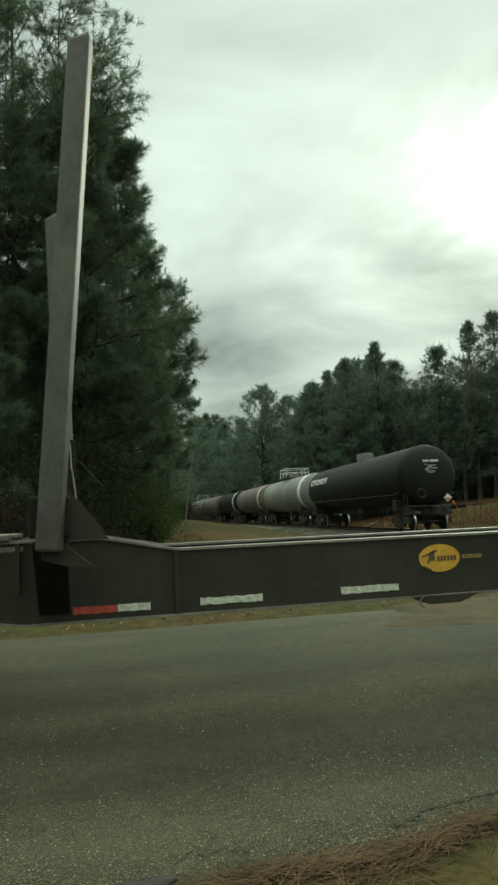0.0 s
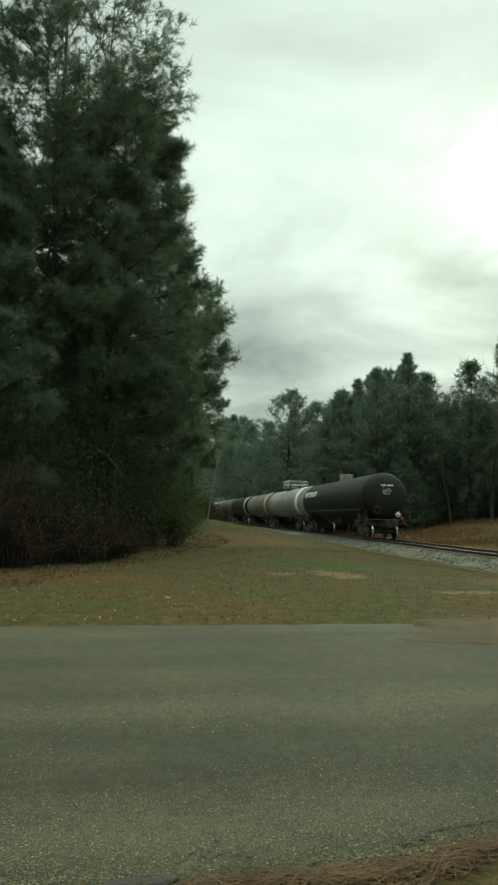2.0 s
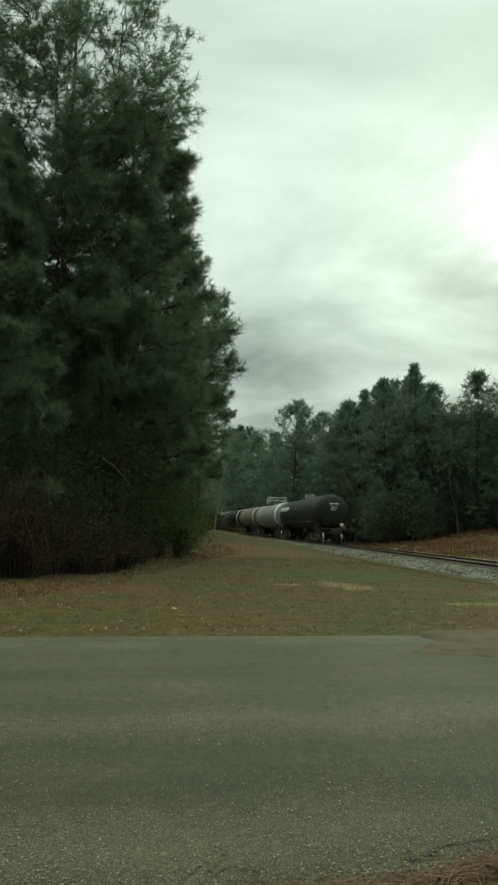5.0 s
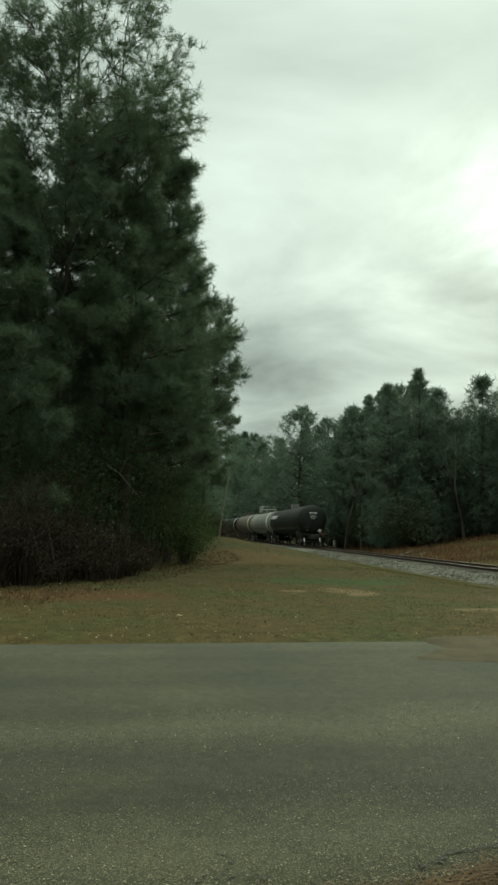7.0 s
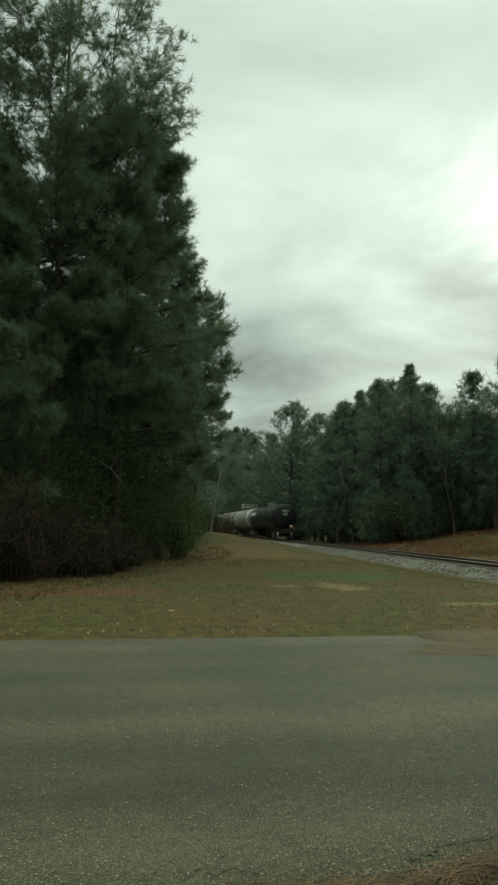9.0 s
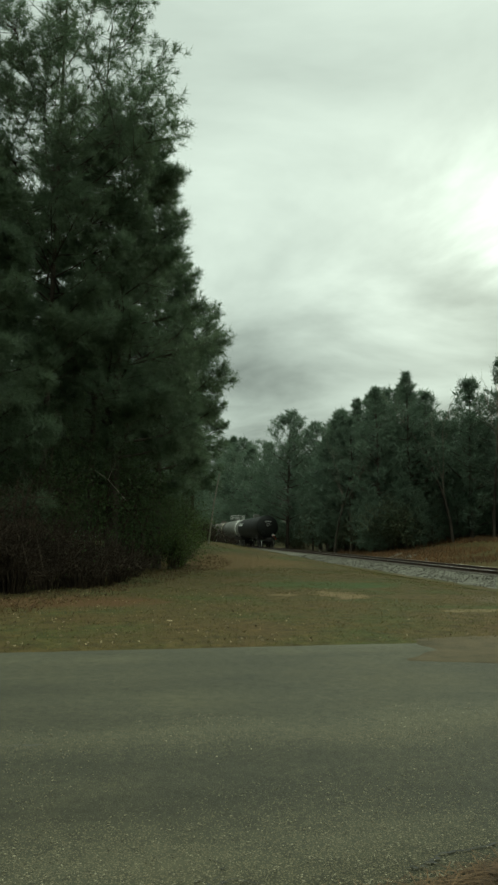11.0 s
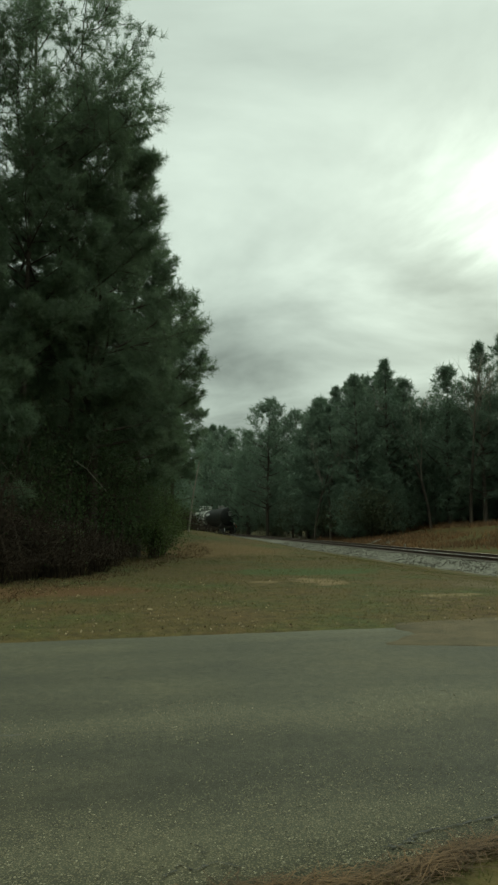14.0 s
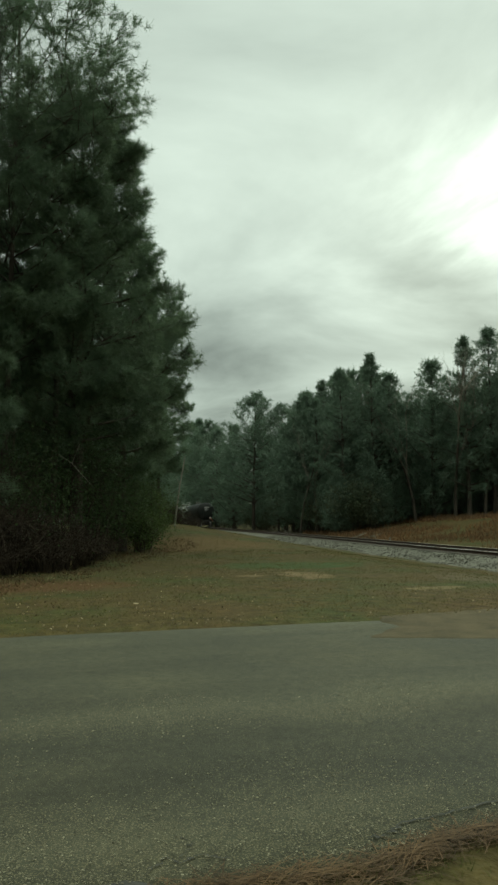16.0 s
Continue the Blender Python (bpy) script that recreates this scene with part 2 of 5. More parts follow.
    fac = N("ShaderNodeMath")
    fac.operation = "MULTIPLY"
    L(keep.outputs[0], fac.inputs[0])
    L(near.outputs[0], fac.inputs[1])
    mx = N("ShaderNodeMix")
    mx.data_type = "RGBA"
    mx.inputs["B"].default_value = (0.17, 0.15, 0.086, 1)
    L(fac.outputs[0], mx.inputs["Factor"])
    L(worn.outputs[0], mx.inputs["A"])
    L(mx.outputs["Result"], bsdf.inputs["Base Color"])
    return mat


M = {
    "ground": ground_material(),
    "asphalt": asphalt_material(),
    "dirt": material("sandy_dirt", (0.06, 0.05, 0.029), (0.1, 0.08, 0.046), 2.2, 0.95, bump=0.5, fine=70, spec=0.1, world=True),
    "tar": material("dark_tar_crack", (0.025, 0.024, 0.02), (0.04, 0.038, 0.03), 8, 0.9, bump=0.4),
    "straw": material("pine_straw", (0.06, 0.037, 0.018), (0.12, 0.072, 0.033), 3, 0.8, island=0.45, spec=0.2),
    "grass": material("grass_blades", (0.085, 0.1, 0.03), (0.165, 0.128, 0.05), 0.6, 0.8, island=0.3, spec=0.2, through=0.5, c3=(0.1, 0.095, 0.034), world=True),
    "sedge": material("dry_broom_sedge", (0.1, 0.068, 0.038), (0.2, 0.105, 0.048), 0.3, 0.85, island=0.4, spec=0.2, through=0.3, world=True),
    "litter": material("pale_dead_leaves", (0.14, 0.105, 0.055), (0.26, 0.21, 0.125), 2, 0.7, island=0.5, spec=0.3),
    "needles": material("pine_needles", (0.092, 0.138, 0.08), (0.118, 0.16, 0.092), 0.5, 0.45, island=0.3, spec=0.5, through=0.55),
    # needles for the far pines: distance haze put into a paler, bluer green
    "needles_hazed": material("hazed_far_pine_needles", (0.1, 0.15, 0.1), (0.122, 0.165, 0.112), 0.2, 0.5, island=0.15, spec=0.5, through=0.5),
    "leaves": material("shrub_leaves", (0.038, 0.062, 0.026), (0.06, 0.085, 0.034), 0.5, 0.7, island=0.25, spec=0.15, through=0.4),
    "young_leaves": material("young_shrub_leaves", (0.05, 0.078, 0.024), (0.085, 0.115, 0.036), 0.8, 0.6, island=0.3, spec=0.2, through=0.45),
    # a browner plant, with the shade under the pines put into its colour
    "thicket": material("shade_dark_thicket_leaves", (0.05, 0.066, 0.036), (0.085, 0.085, 0.048), 0.4, 0.8, island=0.3, spec=0.1, through=0.25),
    "brush": material("dead_brush_twigs", (0.028, 0.022, 0.016), (0.05, 0.037, 0.025), 1.5, 0.9, island=0.4, spec=0.1),
    "bark": material("pine_bark", (0.038, 0.033, 0.026), (0.085, 0.07, 0.054), 3, 0.95, bump=0.9, fine=14, spec=0.1, stretch=(1, 1, 0.3), bump_dist=0.05),
    "grey_wood": material("grey_dead_wood", (0.14, 0.125, 0.1), (0.24, 0.22, 0.18), 3, 0.9, bump=0.5, fine=20, spec=0.1, stretch=(1, 1, 0.25)),
    "ballast": material("grey_ballast", (0.066, 0.064, 0.05), (0.12, 0.114, 0.09), 2.5, 0.95, bump=0.5, fine=26, spec=0.1, island=0.35, bump_dist=0.03),
    "ballast_stone": material("crushed_grey_stone", (0.07, 0.068, 0.053), (0.128, 0.122, 0.096), 2.5, 0.95, spec=0.1, island=0.3),
    "tie": material("creosote_timber", (0.03, 0.024, 0.018), (0.07, 0.055, 0.04), 3, 0.9, bump=0.5, fine=25),
    "tar2": material("faint_crack", (0.05, 0.05, 0.04), (0.07, 0.068, 0.055), 8, 0.9, bump=0.4),
    "rail": material("rusty_rail_steel", (0.05, 0.03, 0.02), (0.09, 0.06, 0.04), 4, 0.6, metal=0.5, bump=0.2),
    "rail_top": material("polished_steel", (0.45, 0.45, 0.43), (0.6, 0.6, 0.58), 5, 0.3, metal=1.0),
    "black_tank": material("dusty_black_tank_paint", (0.008, 0.0095, 0.008), (0.017, 0.018, 0.015), 0.5, 0.55, rough2=0.72, spec=0.22, bump=0.06, fine=9, stretch=(1, 1, 0.35)),
    "grey_tank": material("weathered_grey_tank_paint", (0.16, 0.16, 0.14), (0.27, 0.27, 0.24), 0.6, 0.5, rough2=0.7, bump=0.06, fine=9, c3=(0.21, 0.21, 0.185), stretch=(1, 1, 0.3)),
    "rust_tank": material("rust_stained_tank_paint", (0.09, 0.07, 0.055), (0.19, 0.165, 0.14), 0.7, 0.6, rough2=0.8, bump=0.08, fine=9, stretch=(1, 1, 0.3)),
    "white": material("chalky_white_paint", (0.62, 0.62, 0.57), (0.8, 0.8, 0.76), 1.5, 0.6, stretch=(1, 1, 0.4)),
    "cream": material("yellowed_white_paint", (0.45, 0.41, 0.28), (0.62, 0.58, 0.42), 1.5, 0.65),
    "mark": material("white_stencil_paint", (0.6, 0.6, 0.58), (0.8, 0.8, 0.77), 6, 0.6),
    "undergear": material("grimy_running_gear", (0.014, 0.013, 0.011), (0.035, 0.03, 0.024), 4, 0.75, bump=0.3, fine=40),
    "red": material("faded_red_paint", (0.42, 0.05, 0.03), (0.55, 0.09, 0.06), 12, 0.5),
    "orange": material("safety_orange_paint", (0.6, 0.13, 0.04), (0.7, 0.2, 0.07), 10, 0.5),
    "trailer": material("grimy_dark_trailer_paint", (0.026, 0.025, 0.017), (0.05, 0.045, 0.03), 1.6, 0.55, rough2=0.8, bump=0.15, fine=45, spec=0.3, c3=(0.036, 0.034, 0.023)),
    # darker trailer steel: shadow among bunks and rear frame put into its colour
    "trailer_shaded": material("shade_darkened_trailer_steel", (0.009, 0.009, 0.0065), (0.02, 0.019, 0.013), 3, 0.7, spec=0.25, rough2=0.85, bump=0.2, fine=45),
    "edge": material("worn_steel_flange", (0.16, 0.15, 0.12), (0.3, 0.28, 0.23), 5, 0.45, metal=0.35, rough2=0.65, fine=80),
    "stake": material("worn_grey_stake_paint", (0.065, 0.064, 0.052), (0.12, 0.115, 0.095), 3.0, 0.45, metal=0.2, rough2=0.6, bump=0.12, fine=30, stretch=(1.0, 1.0, 0.7)),
    "bright": material("scraped_bare_steel", (0.24, 0.2, 0.16), (0.62, 0.6, 0.55), 9, 0.4, metal=0.6, bump=0.25, fine=40, stretch=(1, 1, 0.5)),
    "tyre": material("dusty_tyre_rubber", (0.016, 0.0175, 0.0125), (0.033, 0.034, 0.024), 5, 0.8, spec=0.25, bump=0.2, fine=70),
    "alloy": material("dull_aluminium", (0.3, 0.28, 0.215), (0.52, 0.49, 0.4), 6, 0.38, metal=0.85, rough2=0.55, fine=45),
    "hub": material("greasy_hub", (0.03, 0.031, 0.026), (0.07, 0.069, 0.057), 14, 0.5, metal=0.5),
    "flap": material("muddy_rubber_flap", (0.06, 0.053, 0.035), (0.125, 0.108, 0.072), 5, 0.85, bump=0.2, fine=40, stretch=(1, 1, 0.4)),
    "mud_steel": material("mud_splashed_steel", (0.032, 0.028, 0.018), (0.075, 0.064, 0.041), 4, 0.8, bump=0.3, fine=50),
    "tape_white": material("chipped_reflective_white", (0.42, 0.43, 0.34), (0.75, 0.76, 0.64), 28, 0.4),
    "tape_red": material("chipped_reflective_red", (0.3, 0.04, 0.03), (0.46, 0.08, 0.06), 24, 0.4),
    "tape_dull": material("grimy_reflective_white", (0.16, 0.16, 0.12), (0.34, 0.34, 0.27), 22, 0.5),
    "tape_dull_red": material("grimy_reflective_red", (0.1, 0.03, 0.024), (0.18, 0.045, 0.036), 22, 0.5),
    "gravel": material("pale_road_gravel", (0.08, 0.073, 0.045), (0.32, 0.29, 0.19), 30, 0.85, island=0.4),
    "yellow": material("golden_decal", (0.55, 0.29, 0.035), (0.68, 0.4, 0.06), 14, 0.5),
    "decal_ink": material("dark_decal_ink", (0.09, 0.06, 0.025), (0.14, 0.09, 0.035), 10, 0.6),
    "gold_ink": material("dull_gold_lettering", (0.2, 0.14, 0.05), (0.3, 0.22, 0.08), 10, 0.6),
    "lamp_red": material("red_lamp_lens", (0.2, 0.02, 0.018), (0.3, 0.035, 0.03), 20, 0.25),
}


# ---- mesh helpers ----
def part(name, bm, mat, parent=None, label="", smooth=False):
    me = bpy.data.meshes.new(name)
    bm.normal_update()
    bm.to_mesh(me)
    bm.free()
    if smooth:
        me.polygons.foreach_set("use_smooth", [True] * len(me.polygons))
    me.materials.append(M[mat])
    ob = new(name, me)
    if parent is not None:
        ob.parent = parent
    return tagged(ob, label)


def arrays(name, verts, faces, mat, parent=None, label=""):
    """One mesh from numpy arrays of vertices and equal-sided faces."""
    me = bpy.data.meshes.new(name)
    verts, faces = np.asarray(verts, np.float32), np.asarray(faces, np.int32)
    k = faces.shape[1]
    me.vertices.add(len(verts))
    me.vertices.foreach_set("co", verts.ravel())
    me.loops.add(faces.size)
    me.loops.foreach_set("vertex_index", faces.ravel())
    me.polygons.add(len(faces))
    me.polygons.foreach_set("loop_start", np.arange(len(faces), dtype=np.int32) * k)
    me.update(calc_edges=True)
    me.validate()
    me.materials.append(M[mat])
    ob = new(name, me)
    if parent is not None:
        ob.parent = parent
    return tagged(ob, label)


def box(bm, lo, hi, bevel=0.0, turn=None):
    lo, hi = Vector(lo), Vector(hi)
    c, s = (lo + hi) / 2, hi - lo
    mat = Matrix.Translation(c) @ (turn or Matrix()) @ Matrix.Diagonal((*s, 1))
    geo = bmesh.ops.create_cube(bm, size=1, matrix=mat)
    if bevel:
        edges = list({e for v in geo["verts"] for e in v.link_edges})
        bmesh.ops.bevel(bm, geom=edges, offset=bevel, segments=2, affect="EDGES", profile=0.6)
    return bm


def rod(bm, a, b, r, r2=None, seg=10):
    a, b = Vector(a), Vector(b)
    d = b - a
    m = Matrix.Translation((a + b) / 2) @ d.to_track_quat("Z", "Y").to_matrix().to_4x4()
    bmesh.ops.create_cone(bm, cap_ends=True, segments=seg, radius1=r, radius2=r if r2 is None else r2, depth=d.length, matrix=m)
    return bm


def beam_between(bm, a, b, w, d, bevel=0.0):
    """A straight bar of section w x d from a to b."""
    a, b = Vector(a), Vector(b)
    v = b - a
    m = Matrix.Translation((a + b) / 2) @ v.to_track_quat("Z", "Y").to_matrix().to_4x4()
    geo = bmesh.ops.create_cube(bm, size=1, matrix=m @ Matrix.Diagonal((w, d, v.length, 1)))
    if bevel:
        edges = list({e for q in geo["verts"] for e in q.link_edges})
        bmesh.ops.bevel(bm, geom=edges, offset=bevel, segments=2, affect="EDGES", profile=0.6)
    return bm


def lathe(bm, profile, seg=48, axis="y"):
    """Profile of (radius, height) turned about an axis."""
    rings = []
    for r, h in profile:
        ring = []
        for i in range(seg):
            a = 2 * math.pi * i / seg
            p = (r * math.cos(a), h, r * math.sin(a)) if axis == "y" else (r * math.cos(a), r * math.sin(a), h)
            ring.append(bm.verts.new(p))
        rings.append(ring)
    for p, q in zip(rings, rings[1:]):
        for i in range(seg):
            j = (i + 1) % seg
            bm.faces.new((p[i], p[j], q[j], q[i]))
    bmesh.ops.recalc_face_normals(bm, faces=bm.faces[:])
    return bm


def prism(bm, outline, y0, y1):
    """An outline in x and z, given thickness from y0 to y1."""
    a = [bm.verts.new((x, y0, z)) for x, z in outline]
    b = [bm.verts.new((x, y1, z)) for x, z in outline]
    bm.faces.new(a)
    bm.faces.new(b[::-1])
    n = len(a)
    for i in range(n):
        j = (i + 1) % n
        bm.faces.new((a[j], a[i], b[i], b[j]))
    bmesh.ops.recalc_face_normals(bm, faces=bm.faces[:])
    return bm


def B():
    return bmesh.new()


# ---- ground, road, track ----
def track_x(y):
    if y < 30:
        return 15.95 + 0.094 * (y - 30)
    return 15.95 + 0.094 * (y - 30) - 0.00031 * (y - 30) ** 2


def track_slope(y):
    return 0.094 if y < 30 else 0.094 - 0.00062 * (y - 30)


def rail_z(y):
    return 0.08 + 0.0025 * min(max(y - 27, 0), 90)


def smooth(a, b, v):
    k = min(max((v - a) / (b - a), 0.0), 1.0)
    return k * k * (3 - 2 * k)


def ground_z(x, y):
    if y < 7.9:
        base = -0.055 + 0.025 * smooth(7.4, 7.9, y) - 0.05 * smooth(1.6, -2, y)
        return base
    z = -0.03 + 0.03 * smooth(7.9, 9, y)
    z += 0.05 * noise.noise((x * 0.25, y * 0.25, 0)) * smooth(8, 11, y) + 0.02 * noise.noise((x * 1.1, y * 1.1, 3)) * smooth(8, 10, y)
    # a low rise at the wood's edge, beside the track
    z += 1.12 * math.exp(-(((x - 5.3) / 5.0) ** 2 + ((y - 45) / 15.0) ** 2))
    off = x - track_x(y)
    bed = rail_z(y) - 0.36
    k = smooth(6.8, 2.9, abs(off)) if off < 0 else smooth(6.5, 2.2, off)
    z = z * (1 - k) + bed * k
    # the bank behind the track
    z += 1.5 * smooth(5.0, 17.0, off) * smooth(12, 26, y)
    return z


def axis_steps(parts):
    out = []
    for a, b, step in parts:
        out += list(np.arange(a, b, step))
    return out + [parts[-1][1]]


def build_ground():
    xs = axis_steps([(-2500, -300, 400), (-300, -60, 40), (-60, -12, 4), (-12, 36, 0.5), (36, 80, 2), (80, 300, 40), (300, 2500, 400)])
    ys = axis_steps([(-2500, -300, 400), (-300, -20, 40), (-20, 0, 2.5), (0, 7.5, 0.25), (7.5, 30, 0.4), (30, 80, 1.2), (80, 160, 5), (160, 300, 35), (300, 2700, 400)])
    v = [(x, y, ground_z(x, y)) for y in ys for x in xs]
    w = len(xs)
    f = [(j * w + i, j * w + i + 1, (j + 1) * w + i + 1, (j + 1) * w + i) for j in range(len(ys) - 1) for i in range(w - 1)]
    ob = arrays("ground", v, f, "ground")
    ob.data.polygons.foreach_set("use_smooth", [True] * len(ob.data.polygons))
    tagged(ob, "worn winter grass ground with straw and bare clay patches", "ground", kind="structure")


def near_edge(x):
    e = 2.32 + 0.07 * noise.noise((x * 1.7, 4.2, 0)) + 0.035 * noise.noise((x * 6, 1.2, 0))
    return e + 0.08 * smooth(0.35, 0.8, x) + 0.12 * smooth(1.2, 1.7, x)


def far_edge(x):
    return 7.70 + 0.06 * noise.noise((x * 0.9, 9.1, 0)) + 0.03 * noise.noise((x * 4, 2.2, 0))


def build_road():
    xs = axis_steps([(-400, -40, 20), (-40, -6, 1.0), (-6, 9, 0.06), (9, 40, 1.0), (40, 400, 20)])
    rows = 14
    v, f = [], []
    for x in xs:
        a, b = near_edge(x), far_edge(x)
        v.append((x, a - 0.03, -0.09))
        for k in range(rows + 1):
            u = k / rows
            crown = 0.006 * (1 - (2 * u - 1) ** 2) - 0.03
            v.append((x, a + (b - a) * u, crown - (0.012 if k in (0, rows) else 0)))
        v.append((x, b + 0.03, -0.09))
    w = rows + 3
    for i in range(len(xs) - 1):
        for k in range(w - 1):
            f.append((i * w + k, (i + 1) * w + k, (i + 1) * w + k + 1, i * w + k + 1))
    ob = arrays("road", v, f, "asphalt")
    ob.data.polygons.foreach_set("use_smooth", [True] * len(ob.data.polygons))
    tagged(ob, "old patched asphalt road with exposed pale stones", "road", kind="structure")


def flat_patch(name, mat, outline, z, thick, label):
    """A thin uneven sheet with a ragged outline, lying on the road."""
    bm = B()
    pts = []
    n = len(outline)
    for i in range(n):
        p, q = Vector(outline[i]), Vector(outline[(i + 1) % n])
        for k in range(8):
            c = p.lerp(q, k / 8)
            pts.append((c.x + 0.07 * noise.noise((c.x * 3, c.y * 3, 1)), c.y + 0.07 * noise.noise((c.x * 3, c.y * 3, 7))))
    mid = sum((Vector(p) for p in pts), Vector((0, 0))) / len(pts)
    rings = []
    for k, h in ((1.0, z - 0.02), (0.985, z + thick * 0.4), (0.93, z + thick), (0.5, z + thick)):
        rings.append([bm.verts.new((mid.x + (x - mid.x) * k, mid.y + (y - mid.y) * k, h)) for x, y in pts])
    for a, b in zip(rings, rings[1:]):
        for i in range(len(pts)):
            j = (i + 1) % len(pts)
            bm.faces.new((a[i], a[j], b[j], b[i]))
    bm.faces.new(rings[-1])
    bmesh.ops.recalc_face_normals(bm, faces=bm.faces[:])
    tagged(part(name, bm, mat, smooth=True), label, "dirt", kind="structure")


def crack(points, width, seed, mat="tar"):
    """A wandering tar-dark crack in the road as a thin low ribbon."""
    rnd = random.Random(seed)
    bm = B()
    prev = None
    pts = []
    for a, b in zip(points, points[1:]):
        for k in range(7):
            u = k / 7
            pts.append((a[0] + (b[0] - a[0]) * u + rnd.uniform(-0.02, 0.02), a[1] + (b[1] - a[1]) * u + rnd.uniform(-0.014, 0.014)))
    for i, (x, y) in enumerate(pts):
        w = width * rnd.uniform(0.35, 1.1) * (0.3 if i in (0, len(pts) - 1) else 1)
        z = 0.006 * (1 - (2 * (y - 2.36) / 5.34 - 1) ** 2) - 0.029
        row = [bm.verts.new((x, y - w, z)), bm.verts.new((x, y, z + 0.0006)), bm.verts.new((x, y + w, z))]
        if prev:
            for k in range(2):
                bm.faces.new((prev[k], row[k], row[k + 1], prev[k + 1]))
        prev = row
    tagged(part("road_crack", bm, mat), "dark crack in the worn asphalt edge", "crack", kind="structure")


def build_track():
    y0, y1 = 9.5, 175
    # ballast
    v, f = [], []
    ys = np.arange(y0, y1, 0.6)
    prof = [(-3.6, -0.5), (-3.05, -0.37), (-2.4, -0.3), (-1.9, -0.23), (-1.45, -0.15), (0, -0.15), (1.45, -0.15), (1.9, -0.22), (2.5, -0.42), (3.1, -0.62)]
    for y in ys:
        for o, h in prof:
            wob = (0.05 + 0.3 * smooth(-2.2, -3.4, o)) * noise.noise((o * 0.6, y * 0.5, 5))
            v.append((track_x(y) + o + wob, y, rail_z(y) + h + 0.04 * noise.noise((o * 3, y * 2.1, 8))))
    w = len(prof)
    for j in range(len(ys) - 1):
        for i in range(w - 1):
            f.append((j * w + i, j * w + i + 1, (j + 1) * w + i + 1, (j + 1) * w + i))
    bed_ob = arrays("ballast_bed", v, f, "ballast")
    bed_ob.data.polygons.foreach_set("use_smooth", [True] * len(bed_ob.data.polygons))
    bed = tagged(bed_ob, "grey crushed-stone ballast bed under the track", "ballast", kind="structure")
    # loose stones
    rng = np.random.default_rng(5)
    n = 12000
    yy = rng.uniform(13, 55, n)
    oo = rng.uniform(-3.7, 2.0, n)
    tx = np.array([track_x(y) for y in yy])
    rz = np.array([rail_z(y) for y in yy])
    h = np.interp(oo, [p[0] for p in prof], [p[1] for p in prof])
    c = np.stack([tx + oo, yy, rz + h + 0.01], 1)
    octa = np.array([(1, 0, 0), (-1, 0, 0), (0, 1, 0), (0, -1, 0), (0, 0, 1), (0, 0, -1)], float)
    tri = np.array([(0, 2, 4), (2, 1, 4), (1, 3, 4), (3, 0, 4), (2, 0, 5), (1, 2, 5), (3, 1, 5), (0, 3, 5)])
    s = rng.uniform(0.016, 0.04, (n, 6, 1)) * rng.uniform(0.7, 1.2, (n, 6, 3))
    vv = c[:, None, :] + octa[None] * s
    ff = tri[None] + (np.arange(n) * 6)[:, None, None]
    tagged(arrays("ballast_stones", vv.reshape(-1, 3), ff.reshape(-1, 3), "ballast_stone"), "loose grey ballast stones along the track", "stones", kind="stuff")
    # sleepers
    tie_mesh = None
    for i, y in enumerate(np.arange(16, 172, 0.55)):
        if i >= 280:
            break
        if tie_mesh is None:
            bm = B()
            box(bm, (-1.3, -0.11, -0.09), (1.3, 0.11, 0.09), 0.012)
            ob = part("sleeper", bm, "tie", bed)
            tie_mesh = ob.data
        else:
            ob = new("sleeper", tie_mesh)
            ob.parent = bed
        ob.matrix_basis = pose(track_x(y), y, rail_z(y) - 0.235 + 0.02, 0, 0, -math.degrees(math.atan(track_slope(y))))
    # rails
    sec = [(-0.07, 0), (-0.07, 0.02), (-0.012, 0.035), (-0.012, 0.12), (-0.036, 0.13), (-0.036, 0.165), (0.036, 0.165), (0.036, 0.13), (0.012, 0.12), (0.012, 0.035), (0.07, 0.02), (0.07, 0)]
    for side in (-0.7535, 0.7535):
        v, f = [], []
        yy = np.arange(y0, y1, 1.5)
        for y in yy:
            for o, h in sec:
                v.append((track_x(y) + side + o, y - track_slope(y) * (side + o), rail_z(y) - 0.165 + h))
        k = len(sec)
        for j in range(len(yy) - 1):
            for i in range(k):
                f.append((j * k + i, (j + 1) * k + i, (j + 1) * k + (i + 1) % k, j * k + (i + 1) % k))
        r = tagged(arrays("rail", v, f, "rail"), "rusty steel rail with a polished running top", "rail", group="railway rails")
        v2 = []
        f2 = []
        for y in yy:
            for o in (-0.03, 0.03):
                v2.append((track_x(y) + side + o, y - track_slope(y) * (side + o), rail_z(y) + 0.004))
        for j in range(len(yy) - 1):
            f2.append((2 * j, 2 * j + 1, 2 * j + 3, 2 * j + 2))
        arrays("running_top", v2, f2, "rail_top", r, "polished running surface")


build_ground()
build_road()
flat_patch("dirt_apron", "dirt", [(3.0, 6.62), (2.95, 6.5), (3.5, 6.3), (4.2, 6.1), (5.5, 5.9), (9, 5.9), (12, 6.6), (12, 8.4), (8, 8.5), (5.2, 8.15), (3.7, 7.9), (3.6, 7.1)], -0.028, 0.006, "sandy dirt and gravel washed over the road edge")
crack([(1.12, 2.5), (1.22, 2.5), (1.32, 2.58), (1.6, 2.62), (1.8, 2.66), (2.2, 2.75)], 0.006, 1)
crack([(0.28, 2.44), (0.36, 2.55), (0.42, 2.5), (0.52, 2.53), (0.6, 2.47)], 0.004, 5)
crack([(0.42, 2.51), (0.47, 2.6), (0.45, 2.7)], 0.003, 6)
